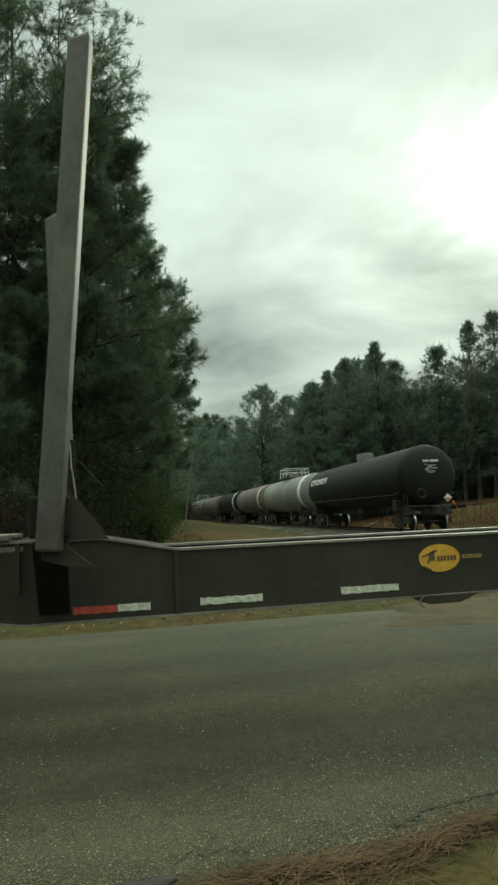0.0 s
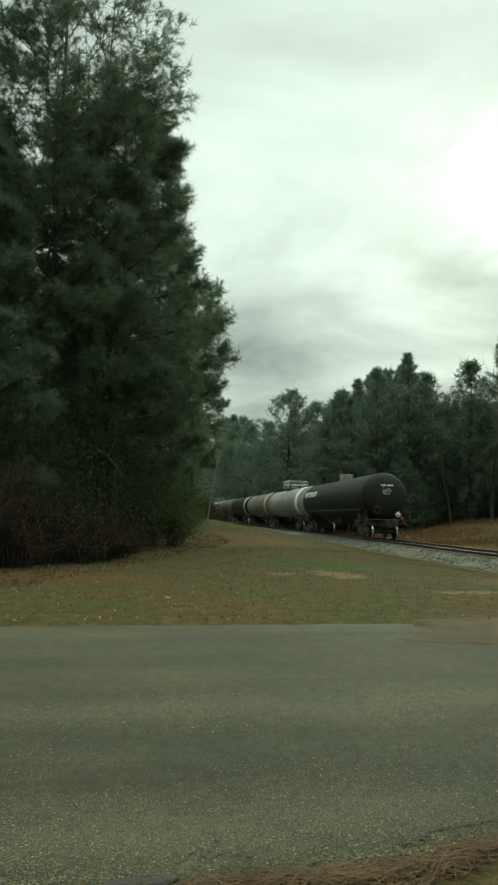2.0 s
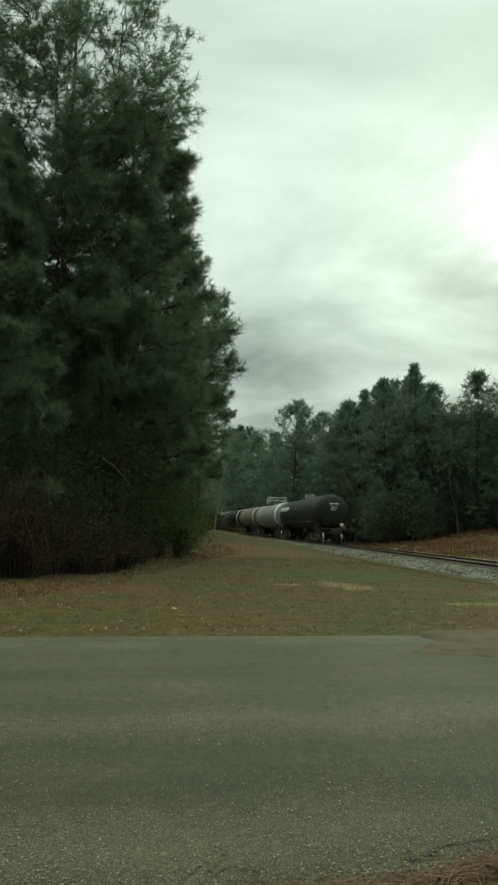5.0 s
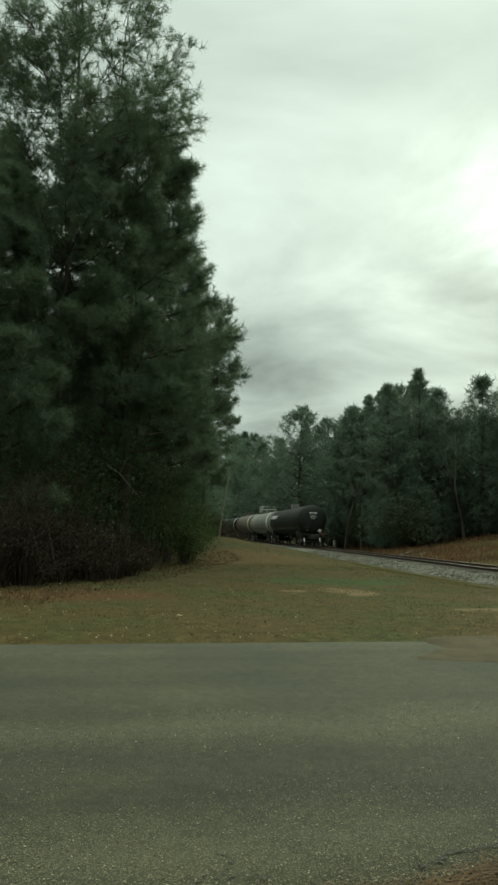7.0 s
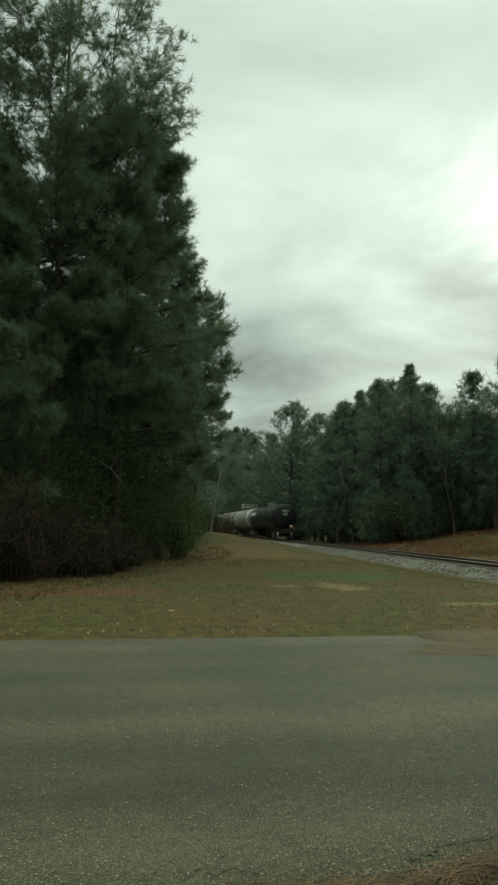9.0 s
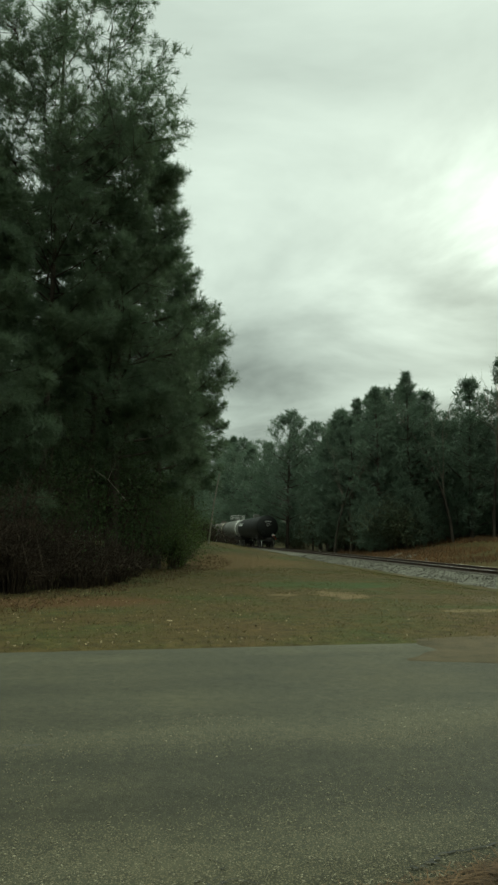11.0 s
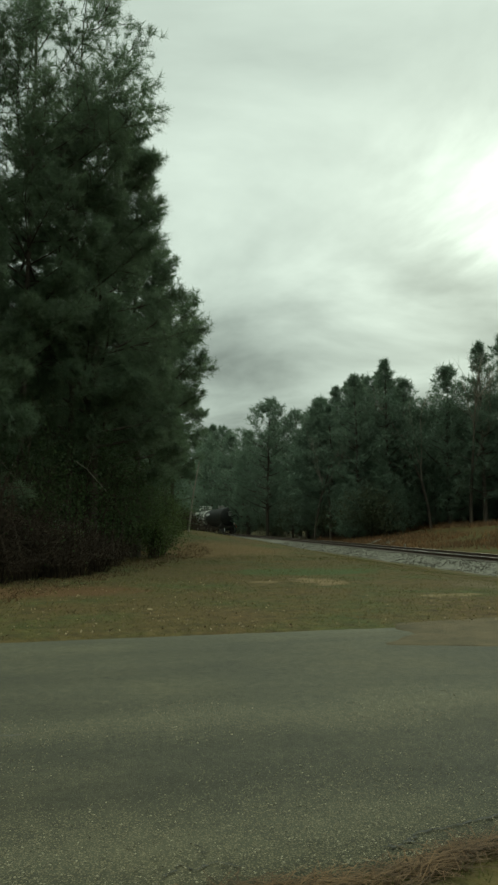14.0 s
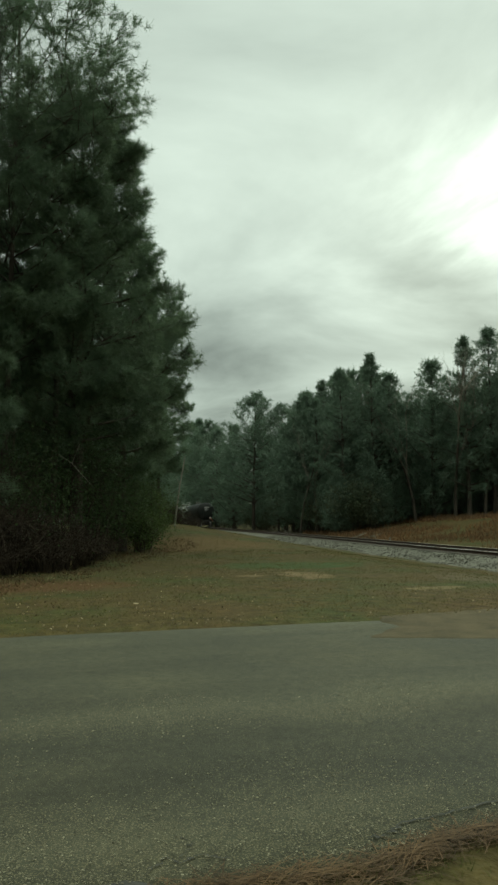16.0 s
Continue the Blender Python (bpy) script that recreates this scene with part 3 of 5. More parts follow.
flat_patch("edge_break", "tar", [(0.02, 2.36), (0.08, 2.42), (0.2, 2.43), (0.3, 2.38), (0.2, 2.34)], -0.03, 0.004, "dark broken patch in the asphalt edge")
crack([(-1.2, 4.25), (-0.7, 4.27), (-0.25, 4.26)], 0.012, 3, "tar2")
build_track()


# ---- trees ----
def tube_arrays(paths, sides=6):
    """Tapered tubes: each path is a list of (point, radius)."""
    V, F, base = [], [], 0
    for path in paths:
        pts = np.array([p for p, _ in path], float)
        rad = np.array([r for _, r in path], float)
        tan = np.gradient(pts, axis=0)
        tan /= np.linalg.norm(tan, axis=1, keepdims=True) + 1e-9
        ref = np.where(np.abs(tan[:, 2:3]) > 0.9, np.array([[1.0, 0, 0]]), np.array([[0, 0, 1.0]]))
        u = np.cross(tan, ref)
        u /= np.linalg.norm(u, axis=1, keepdims=True) + 1e-9
        w = np.cross(tan, u)
        a = np.linspace(0, 2 * np.pi, sides, endpoint=False)
        ring = pts[:, None] + rad[:, None, None] * (np.cos(a)[None, :, None] * u[:, None] + np.sin(a)[None, :, None] * w[:, None])
        V.append(ring.reshape(-1, 3))
        n = len(path)
        i = np.arange(sides)
        for j in range(n - 1):
            F.append(base + np.stack([j * sides + i, j * sides + (i + 1) % sides, (j + 1) * sides + (i + 1) % sides, (j + 1) * sides + i], 1))
        base += n * sides
    return np.concatenate(V), np.concatenate(F)


def unit(a):
    return a / (np.linalg.norm(a, axis=-1, keepdims=True) + 1e-9)


def needle_arrays(rng, centres, dirs, n, length, width, spread=0.75):
    """Brushes of thin needles that fan out round a twig's end."""
    N = len(centres)
    v = unit(dirs[:, None] * (1 - spread) * 1.6 + spread * unit(rng.normal(size=(N, n, 3))))
    back = dirs[:, None] * rng.uniform(-0.35, 0.35, (N, n, 1)) * length
    p = centres[:, None] + back
    ln = length * rng.uniform(0.6, 1.15, (N, n, 1))
    side = unit(np.cross(v, rng.normal(size=(N, n, 3)))) * width * 0.5
    tri = np.stack([p - side, p + side, p + v * ln], 2)
    return tri.reshape(-1, 3), np.arange(N * n * 3).reshape(-1, 3)


def leaf_arrays(rng, centres, size):
    """Small folded diamond leaves."""
    N = len(centres)
    d = unit(rng.normal(size=(N, 3)))
    s = unit(np.cross(d, rng.normal(size=(N, 3))))
    L = size * rng.uniform(0.6, 1.3, (N, 1))
    q = np.stack([centres, centres + d * L * 0.5 + s * L * 0.32, centres + d * L, centres + d * L * 0.5 - s * L * 0.32], 1)
    return q.reshape(-1, 3), np.arange(N * 4).reshape(-1, 4)


def pine(seed, h, r, base, limbs, tufts, n, length, width, mat="needles", lean=0.3, rise=0.35, top_sharp=0.8, trunk_r=None, twig_r=0.012, spread=0.75, bottom=0.75, inner=0.72, thin=0.0):
    """A pine: tapered trunk, ascending limbs with side twigs, and needle brushes on the twigs."""
    rng = np.random.default_rng(seed)
    trunk_r = trunk_r or 0.011 * h + 0.04
    zs = np.linspace(0, 1, 12)
    bend = rng.uniform(-lean, lean, 2)
    wob = rng.normal(0, 0.05, (12, 2))
    tp = np.stack([bend[0] * zs ** 2 + wob[:, 0] * zs, bend[1] * zs ** 2 + wob[:, 1] * zs, zs * h - 0.3], 1)
    trunk = [(tp[i], trunk_r * (1 - 0.9 * zs[i]) * (1.25 if i == 0 else 1)) for i in range(12)]
    limb_paths, tc, td = [], [], []
    us = np.sort(rng.uniform(0, 1, limbs) ** 0.9)
    for k, u in enumerate(us):
        z = base + (h * 0.99 - base) * u
        at = np.array([np.interp(z + 0.3, tp[:, 2] + 0.3, tp[:, 0]), np.interp(z + 0.3, tp[:, 2] + 0.3, tp[:, 1]), z])
        prof = (bottom + (1 - bottom) * min(u / 0.35, 1)) * (1 - u ** (1 / (1.001 - top_sharp) * 0.45 + 0.6)) + 0.05
        L = r * prof * rng.uniform(0.72, 1.04)
        az = k * 2.4 + rng.uniform(-0.5, 0.5)
        up = rise + rng.uniform(-0.25, 0.3) + 0.5 * u ** 3
        d = np.array([math.cos(az) * math.cos(up), math.sin(az) * math.cos(up), math.sin(up)])
        side = np.cross(d, [0, 0, 1.0])
        side /= np.linalg.norm(side)
        pts = []
        for q in np.linspace(0, 1, 5):
            pts.append(at + d * L * q + np.array([0, 0, 0.16 * L * (q ** 2 - 0.6 * q)]) + side * 0.08 * L * math.sin(3 * q + k))
        rad = max(trunk_r * (1 - 0.85 * z / h) * 0.45, 0.012)
        limb_paths.append([(p, max(rad * (1 - 0.85 * q), 0.008)) for p, q in zip(pts, np.linspace(0, 1, 5))])
        m = max(int(tufts / limbs * (0.35 + 1.1 * prof) / 0.95 * (1 - thin * smooth(0.42, 0.58, u))), 3)
        arr = np.array(pts)
        tq = 1 - rng.uniform(0, inner, m) ** (1.3 if inner < 0.8 else 0.9)
        pos = np.stack([np.interp(tq, np.linspace(0, 1, 5), arr[:, i]) for i in range(3)], 1)
        rad_off = (0.10 + 0.30 * (1 - tq)) * L + 0.12
        sd = unit(d * 0.7 + rng.normal(size=(m, 3)) * np.array([0.8, 0.8, 0.45]))
        end = pos + sd * rad_off[:, None] * rng.uniform(0.3, 1.25, (m, 1))
        tc.append(end)
        td.append(unit(sd + np.array([0, 0, 0.25])))
        if twig_r:
            for i in range(0, m, 4):
                limb_paths.append([(pos[i], twig_r), (end[i], twig_r * 0.5)])
    tc, td = np.concatenate(tc), np.concatenate(td)
    root = new("pine_tree")
    v, f = tube_arrays([trunk], 10)
    arrays("trunk", v, f, "bark", root)
    v, f = tube_arrays(limb_paths, 3)
    tagged(arrays("limb_work", v, f, "bark", root), kind="stuff")
    v, f = needle_arrays(rng, tc, td, n, length, width, spread)
    arrays("crown", v, f, mat, root, "dark green needle crown")
    return root


def shrub(seed, w, h, count, size, mat="leaves", stems=14, label="", stem_mat="brush"):
    """A rounded, gappy bush of stems and small leaves."""
    rng = np.random.default_rng(seed)
    paths, tips = [], []
    for k in range(stems):
        az, out = rng.uniform(0, 2 * np.pi), rng.uniform(0.1, 1) * w * 0.5
        top = np.array([math.cos(az) * out, math.sin(az) * out, h * rng.uniform(0.55, 1.0) * (1 - 0.35 * (out / (w * 0.5)) ** 2)])
        mid = top * np.array([0.45, 0.45, 0.55]) + rng.normal(0, 0.08, 3) * h * 0.4
        root = np.array([math.cos(az), math.sin(az), 0]) * out * 0.25
        paths.append([(root - [0, 0, 0.15], 0.014), (mid, 0.010), (top, 0.004)])
        for q in range(5):
            s = mid + (top - mid) * rng.uniform(0, 1)
            e = s + rng.normal(0, 0.22, 3) * h * 0.6
            e[2] = max(e[2], 0.05)
            paths.append([(s, 0.009), (e, 0.004)])
            tips.append(e)
        tips.append(top)
        tips.append(mid)
    tips = np.array(tips)
    ob = new("shrub")
    v, f = tube_arrays(paths, 4)
    tagged(arrays("stem_tangle", v, f, stem_mat, ob), kind="stuff")
    if count:
        c = tips[rng.integers(0, len(tips), count)] + rng.normal(0, 0.16, (count, 3)) * np.array([h, h, h * 0.8]) * 0.75
        c[:, 2] = np.maximum(c[:, 2], 0.03)
        v, f = leaf_arrays(rng, c, size)
        arrays("foliage", v, f, mat, ob)
    return tagged(ob, label, "shrub")


def bare_tree(seed, h, levels=4, spread=0.5, r=0.12):
    """A leafless tree: trunk that forks into thinner and thinner twigs."""
    rng = np.random.default_rng(seed)
    main, twigs = [], []

    def grow(p, d, length, rad, level):
        pts, q, dd = [(p, rad)], p, d
        for k in range(4):
            dd = unit(dd + rng.normal(0, 0.1, 3) + np.array([0, 0, 0.06]))
            q = q + dd * length / 4
            pts.append((q, rad * (1 - 0.14 * (k + 1))))
        (main if level == levels else twigs).append(pts)
        if level > 0:
            for k in range(rng.integers(3, 5)):
                i = rng.integers(1, 5)
                nd = unit(dd + rng.normal(0, spread, 3))
                grow(pts[i][0], nd, length * rng.uniform(0.45, 0.68), rad * 0.5, level - 1)

    grow(np.array([0, 0, -0.3]), np.array([0, 0, 1.0]), h * 0.55, r, levels)
    ob = new("bare_tree")
    v, f = tube_arrays(main, 8)
    arrays("trunk", v, f, "bark", ob)
    v, f = tube_arrays(twigs, 3)
    tagged(arrays("branch_work", v, f, "grey_wood", ob), kind="stuff")
    return ob


def put(ob, x, y, turn=0.0, size=1.0, sink=0.0):
    ob.matrix_basis = pose(x, y, ground_z(x, y) - sink, 0, 0, turn) @ Matrix.Diagonal((size, size, size, 1))
    return ob


def build_near_wood():
    kw = dict(n=30, length=0.27, width=0.014)
    specs = [
        # seed, x, y, height, radius, crown base, limbs, tufts, label
        (11, -1.8, 18.8, 22.6, 3.75, 5.0, 88, 6000, 0.84, "tall pine at the wood's edge with an open ragged top"),
        (12, 0.12, 21.0, 14.7, 3.25, 2.5, 84, 6000, 0.85, "dense dark pine at the wood's edge"),
        (13, 1.8, 25.5, 12.9, 2.9, 2.0, 80, 5000, 0.84, "dense pine with a tapering ragged crown"),
        (14, -4.0, 21.5, 13.9, 3.6, 2.5, 70, 4400, 0.74, "tall dense pine inside the wood"),
        (15, 3.0, 33.5, 11.4, 2.7, 2.2, 64, 3600, 0.84, "mid-height pine with uneven layered limbs"),
        (16, 5.3, 43.0, 9.4, 2.5, 2.6, 54, 2400, 0.84, "smaller pine beside the track"),
        (17, -1.6, 29.5, 15.5, 3.4, 3.0, 50, 2600, 0.6, "dark pine deeper in the wood"),
        (18, -3.2, 16.4, 10.5, 2.3, 1.5, 54, 3200, 0.6, "young bushy pine at the wood's edge"),
        (19, 0.7, 30.0, 14.5, 3.3, 2.0, 54, 2800, 0.84, "dark pine deeper in the wood"),
    ]
    specs.append((20, -0.55, 20.6, 19.5, 3.0, 11.5, 40, 600, 0.84, "slim pine behind the tall one with an open crown"))
    for seed, x, y, h, r, b, limbs, tufts, sharp, label in specs:
        t = pine(seed, h, r, b, limbs, tufts, top_sharp=sharp, rise=0.3 if seed != 11 else 0.55, trunk_r=0.10 if seed in (11, 20) else None, bottom=0.5 if seed in (11, 13, 15, 16, 20) else 0.75, thin=0.55 if seed == 11 else 0.0, **kw)
        put(t, x, y, seed * 40)
        tagged(t, label, "tree", group="pines at the wood's edge")
    # undergrowth at the foot of the wood
    greens = [(31, -0.2, 20.5, 3.6, 4.5), (32, 0.9, 22.8, 3.0, 4.2), (33, 1.5, 25.5, 3.0, 3.8), (34, 1.9, 29.5, 3.2, 4.0), (35, 2.7, 35.0, 3.0, 3.4), (36, -1.8, 18.2, 3.4, 4.8), (37, -3.4, 17.0, 3.2, 4.2), (38, 3.4, 41.0, 3.0, 3.2), (39, 0.6, 26.0, 4.0, 6.0), (40, -2.6, 24.0, 4.0, 6.5)]
    for seed, x, y, w, h in greens:
        put(shrub(seed, w, h, 8000, 0.065, "leaves", 26, "dense dark green bush at the wood's edge"), x, y)
    for seed, x, y, w, h in ((44, 2.75, 26.0, 2.0, 2.5), (45, 2.3, 24.0, 1.6, 1.6), (46, 3.4, 29.0, 1.8, 2.0)):
        put(shrub(seed, w, h, 5000, 0.06, "young_leaves", 30, "young light green bush at the wood's foot"), x, y)
    browns = [(51, -2.6, 14.4, 2.6, 2.2), (52, -1.3, 16.0, 2.4, 2.0), (53, -0.2, 17.6, 2.4, 1.7), (54, 0.6, 20.4, 2.2, 1.3), (63, -3.0, 15.6, 3.0, 2.4), (64, -0.9, 17.2, 2.8, 2.0), (65, -1.9, 14.9, 2.4, 1.3), (66, -0.6, 16.6, 2.2, 1.1), (67, 0.3, 18.6, 2.2, 1.0), (55, -3.6, 13.2, 2.6, 2.6), (57, 7.0, 47.0, 2.6, 1.7), (58, 7.6, 52.0, 2.6, 1.8), (61, 8.7, 50.0, 2.4, 1.1), (62, 5.6, 40.5, 2.0, 1.2), (59, 6.4, 44.0, 2.4, 1.5), (60, -2.0, 15.2, 2.4, 3.0)]
    for seed, x, y, w, h in browns:
        put(shrub(seed, w, h * 0.85, 1500, 0.04, "brush", 60, "tangle of dead brown brush and twigs"), x, y)
    # dead limbs caught in the wood's face
    for x, y, z, dx, dz in ((-3.2, 16.6, 4.6, 1.9, -1.0), (-2.6, 17.0, 3.2, 1.3, -1.3), (-0.4, 18.6, 3.0, 0.9, -0.9), (-3.6, 16.2, 6.6, 1.4, 0.5)):
        v, f = tube_arrays([[((0, 0, 0), 0.011), ((dx * 0.4, -0.3, dz * 0.3), 0.008), ((dx, -0.6, dz), 0.004)], [((dx * 0.4, -0.3, dz * 0.3), 0.006), ((dx * 0.6, -0.5, dz * 0.3 + 0.5), 0.005)]], 5)
        d = tagged(arrays("dead_limb", v, f, "grey_wood"), "thin bare dead limb caught among the pines", "branch")
        d.matrix_basis = pose(x, y, z)
    # leaning dead sapling
    bm = B()
    rod(bm, (0, 0, -0.2), (0.28, 0, 2.2), 0.055, 0.045, 8)
    rod(bm, (0.28, 0, 2.2), (0.62, 0.05, 4.1), 0.045, 0.03, 8)
    rod(bm, (0.3, 0, 2.4), (0.05, 0.1, 3.0), 0.02, 0.01, 6)
    tr = part("dead_sapling", bm, "grey_wood")
    tagged(tr, "leaning grey dead sapling stripped of branches", "tree")
    tr.matrix_basis = pose(5.7, 38.6, ground_z(5.7, 38.6))


def build_trackside():
    """Fallen limbs and low pale posts on the bank behind the rails."""
    for x, y, turn, size in ((20.9, 47.0, 20, 1.0), (21.6, 46.2, -35, 0.8), (21.2, 44.6, 70, 0.7)):
        paths = [[((-0.9, 0, 0.06), 0.05), ((0.0, 0.1, 0.22), 0.04), ((0.9, 0.0, 0.5), 0.02)],
                 [((0.0, 0.1, 0.22), 0.025), ((0.3, -0.3, 0.55), 0.012)], [((0.4, 0.05, 0.33), 0.02), ((0.9, 0.45, 0.4), 0.01)]]
        v, f = tube_arrays(paths, 6)
        ob = tagged(arrays("fallen_limb", v, f, "grey_wood"), "pale dry fallen limb on the bank beside the track", "branch", group="fallen limbs by the track")
        ob.matrix_basis = pose(x, y, ground_z(x, y) - 0.02, 0, 0, turn) @ Matrix.Diagonal((size, size, size, 1))
    for x, y, h in ((21.2, 66.0, 0.45), (20.2, 40.4, 0.32)):
        bm = B()
        box(bm, (-0.05, -0.05, -0.15), (0.05, 0.05, h), 0.012)
        ob = tagged(part("marker_post", bm, "grey_wood"), "short grey wooden marker post beside the track", "post", group="marker posts")
        ob.matrix_basis = pose(x, y, ground_z(x, y), 2, 3, 15)


def build_far_wood():
    kw = dict(mat="needles_hazed", twig_r=0)
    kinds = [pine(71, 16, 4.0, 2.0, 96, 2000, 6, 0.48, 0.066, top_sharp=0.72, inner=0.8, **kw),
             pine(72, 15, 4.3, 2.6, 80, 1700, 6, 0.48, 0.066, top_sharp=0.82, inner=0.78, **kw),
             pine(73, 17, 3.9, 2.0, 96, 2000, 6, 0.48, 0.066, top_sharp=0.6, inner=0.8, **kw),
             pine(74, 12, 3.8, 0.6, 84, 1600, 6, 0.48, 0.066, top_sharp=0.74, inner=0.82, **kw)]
    rnd = random.Random(8)
    plan = []
    # front rank, chosen by its skyline; then fill behind
    front = [(23.0, 85.0, 1, 1.2), (23.4, 98.0, 3, 1.3), (24.6, 71.0, 3, 1.16), (24.6, 68.0, 3, 1.12), (25.3, 60.0, 0, 0.98), (28.0, 59.0, 2, 0.98), (30.5, 60.5, 3, 1.24), (33.5, 57.5, 3, 1.26), (35.4, 54.5, 2, 0.98), (38.5, 55.0, 0, 1.12), (41.5, 53.0, 2, 1.15), (44.5, 56, 0, 1.15),
             (11.0, 90.0, 3, 0.95), (10.2, 82, 3, 0.85), (9.6, 97.0, 3, 1.0), (26.5, 82.0, 1, 1.06), (27.6, 65.5, 3, 1.22), (26.0, 92.0, 3, 1.35), (14.0, 112, 1, 0.95), (6.9, 61.0, 3, 0.86), (7.9, 70.0, 3, 0.95), (8.8, 77.0, 1, 0.8), (27.5, 148, 0, 1.5), (26.8, 132, 1, 1.4), (29, 165, 0, 1.6), (16.6, 118, 3, 1.2), (30, 178, 1, 1.6), (25.5, 120, 3, 1.5), (26.0, 140, 3, 1.7),
             (24.5, 101, 3, 0.75), (25.5, 110, 3, 0.8), (26.5, 118, 3, 0.85), (27.5, 127, 3, 0.9), (26.5, 92, 3, 1.0), (26.0, 80, 3, 0.95), (25.4, 76, 3, 0.85), (29, 136, 3, 1.0), (24.6, 79, 3, 0.7), (25.6, 88, 3, 0.75),
             (-5.5, 34, 3, 1.0), (-2.5, 37, 3, 1.1), (-8.5, 33, 3, 1.0), (0.2, 39, 3, 0.9), (-4, 44, 0, 0.9), (2.0, 48, 3, 0.75), (-9.5, 42, 1, 1.0), (-6.8, 28, 3, 0.9)]
    for i in range(12):
        front.append((4 + i * 3.4 + rnd.uniform(-1, 1), 190 + rnd.uniform(-6, 10), rnd.choice((0, 1, 3)), rnd.uniform(1.0, 1.35)))
    for x, y, k, s in front:
        plan.append((x, y, k, s * 1.02))
    for i in range(16):
        y = rnd.uniform(68, 80)
        x = rnd.uniform(0.24, 0.82) * y
        if x - track_x(y) < 5:
            x = track_x(y) + rnd.uniform(5, 9)
        plan.append((x, y, rnd.choice((0, 1, 2, 3, 3)), rnd.uniform(0.75, 0.95)))
    for i in range(10):
        y = rnd.uniform(95, 150)
        x = track_x(y) + rnd.choice((-1, 1)) * rnd.uniform(6, 16)
        plan.append((x, y, rnd.choice((0, 1, 3)), rnd.uniform(0.7, 0.95)))
    # a closed second rank that fills the skyline between the front crowns
    for i in range(26):
        a = 0.33 + i * 0.019
        y = rnd.uniform(64, 70)
        k = (0, 3, 1, 2)[i % 4]
        plan.append((max(a * y, track_x(y) + 5.5), y, k, (0.205 + 0.28 * (min(a, 0.45) - 0.27) - 0.06 * smooth(0.47, 0.52, a) + 0.05 * smooth(0.6, 0.75, a) + rnd.uniform(-0.014, 0.012)) * y / (16, 15, 17, 12)[k]))
    plan += [(43.2, 55.0, 2, 1.42)]
    young = []
    for i in range(22):
        a = 0.33 + i / 22 * 0.5
        y = rnd.uniform(57, 61)
        young.append((max(a * y, track_x(y) + 5.5), y, 3, rnd.uniform(0.38, 0.62)))
    plan += young
    first = set()
    labels = ("far pine with a pointed dark crown", "far pine with a rounded open crown", "tall slim far pine", "shorter bushy far pine")
    for x, y, k, s in plan:
        if k not in first:
            first.add(k)
            t = put(kinds[k], x, y, rnd.uniform(0, 360), s)
            tagged(t, labels[k], "tree", group="pines behind the track")
        else:
            m = pose(x, y, ground_z(x, y), 0, 0, rnd.uniform(0, 360))
            t = copy_thing(kinds[k], m)
            t.scale = (s, s, s)
    bare = bare_tree(81, 15, 4, 0.42, 0.14)
    tagged(bare, "slim leafless grey tree among the far pines", "tree", group="leafless trees")
    put(bare, 23.4, 62.5, 20, 0.95)
    for x, y, s, a in ((31.4, 57.2, 1.15, 90), (34.2, 55.0, 1.2, 200), (36.6, 54.0, 1.25, 310), (39.8, 54.0, 1.2, 130), (22.2, 64.0, 0.9, 250)):
        c = copy_thing(bare, pose(x, y, ground_z(x, y), 0, 0, a))
        c.scale = (s, s, s)
    # understorey: thickets with the shade at the wood's foot put into their leaves
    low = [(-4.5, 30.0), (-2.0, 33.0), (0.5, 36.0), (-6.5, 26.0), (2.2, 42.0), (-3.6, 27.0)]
    u1 = shrub(91, 5.0, 4.8, 4200, 0.17, "thicket", 26, "thicket under the far pines, leaf colour darkened for shade")
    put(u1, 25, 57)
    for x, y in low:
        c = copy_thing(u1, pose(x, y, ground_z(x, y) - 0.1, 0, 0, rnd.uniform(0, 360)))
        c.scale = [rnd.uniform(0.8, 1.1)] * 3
        tagged(c, "thicket inside the wood, leaf colour darkened for shade")
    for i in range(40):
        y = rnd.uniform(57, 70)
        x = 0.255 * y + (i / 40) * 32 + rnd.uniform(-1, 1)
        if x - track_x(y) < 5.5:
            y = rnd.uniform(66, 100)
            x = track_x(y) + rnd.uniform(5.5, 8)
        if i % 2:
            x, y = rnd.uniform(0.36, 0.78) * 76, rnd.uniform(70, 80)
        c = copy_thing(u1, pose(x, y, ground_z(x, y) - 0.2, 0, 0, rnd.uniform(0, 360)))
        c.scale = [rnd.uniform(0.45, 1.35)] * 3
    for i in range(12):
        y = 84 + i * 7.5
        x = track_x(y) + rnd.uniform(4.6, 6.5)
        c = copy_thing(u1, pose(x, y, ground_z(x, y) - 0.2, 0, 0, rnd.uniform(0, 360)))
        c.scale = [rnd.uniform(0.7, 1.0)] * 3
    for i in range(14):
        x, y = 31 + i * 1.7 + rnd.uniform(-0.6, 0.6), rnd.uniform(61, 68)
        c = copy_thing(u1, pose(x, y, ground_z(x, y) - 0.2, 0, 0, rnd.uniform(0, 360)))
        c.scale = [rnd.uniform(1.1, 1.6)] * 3


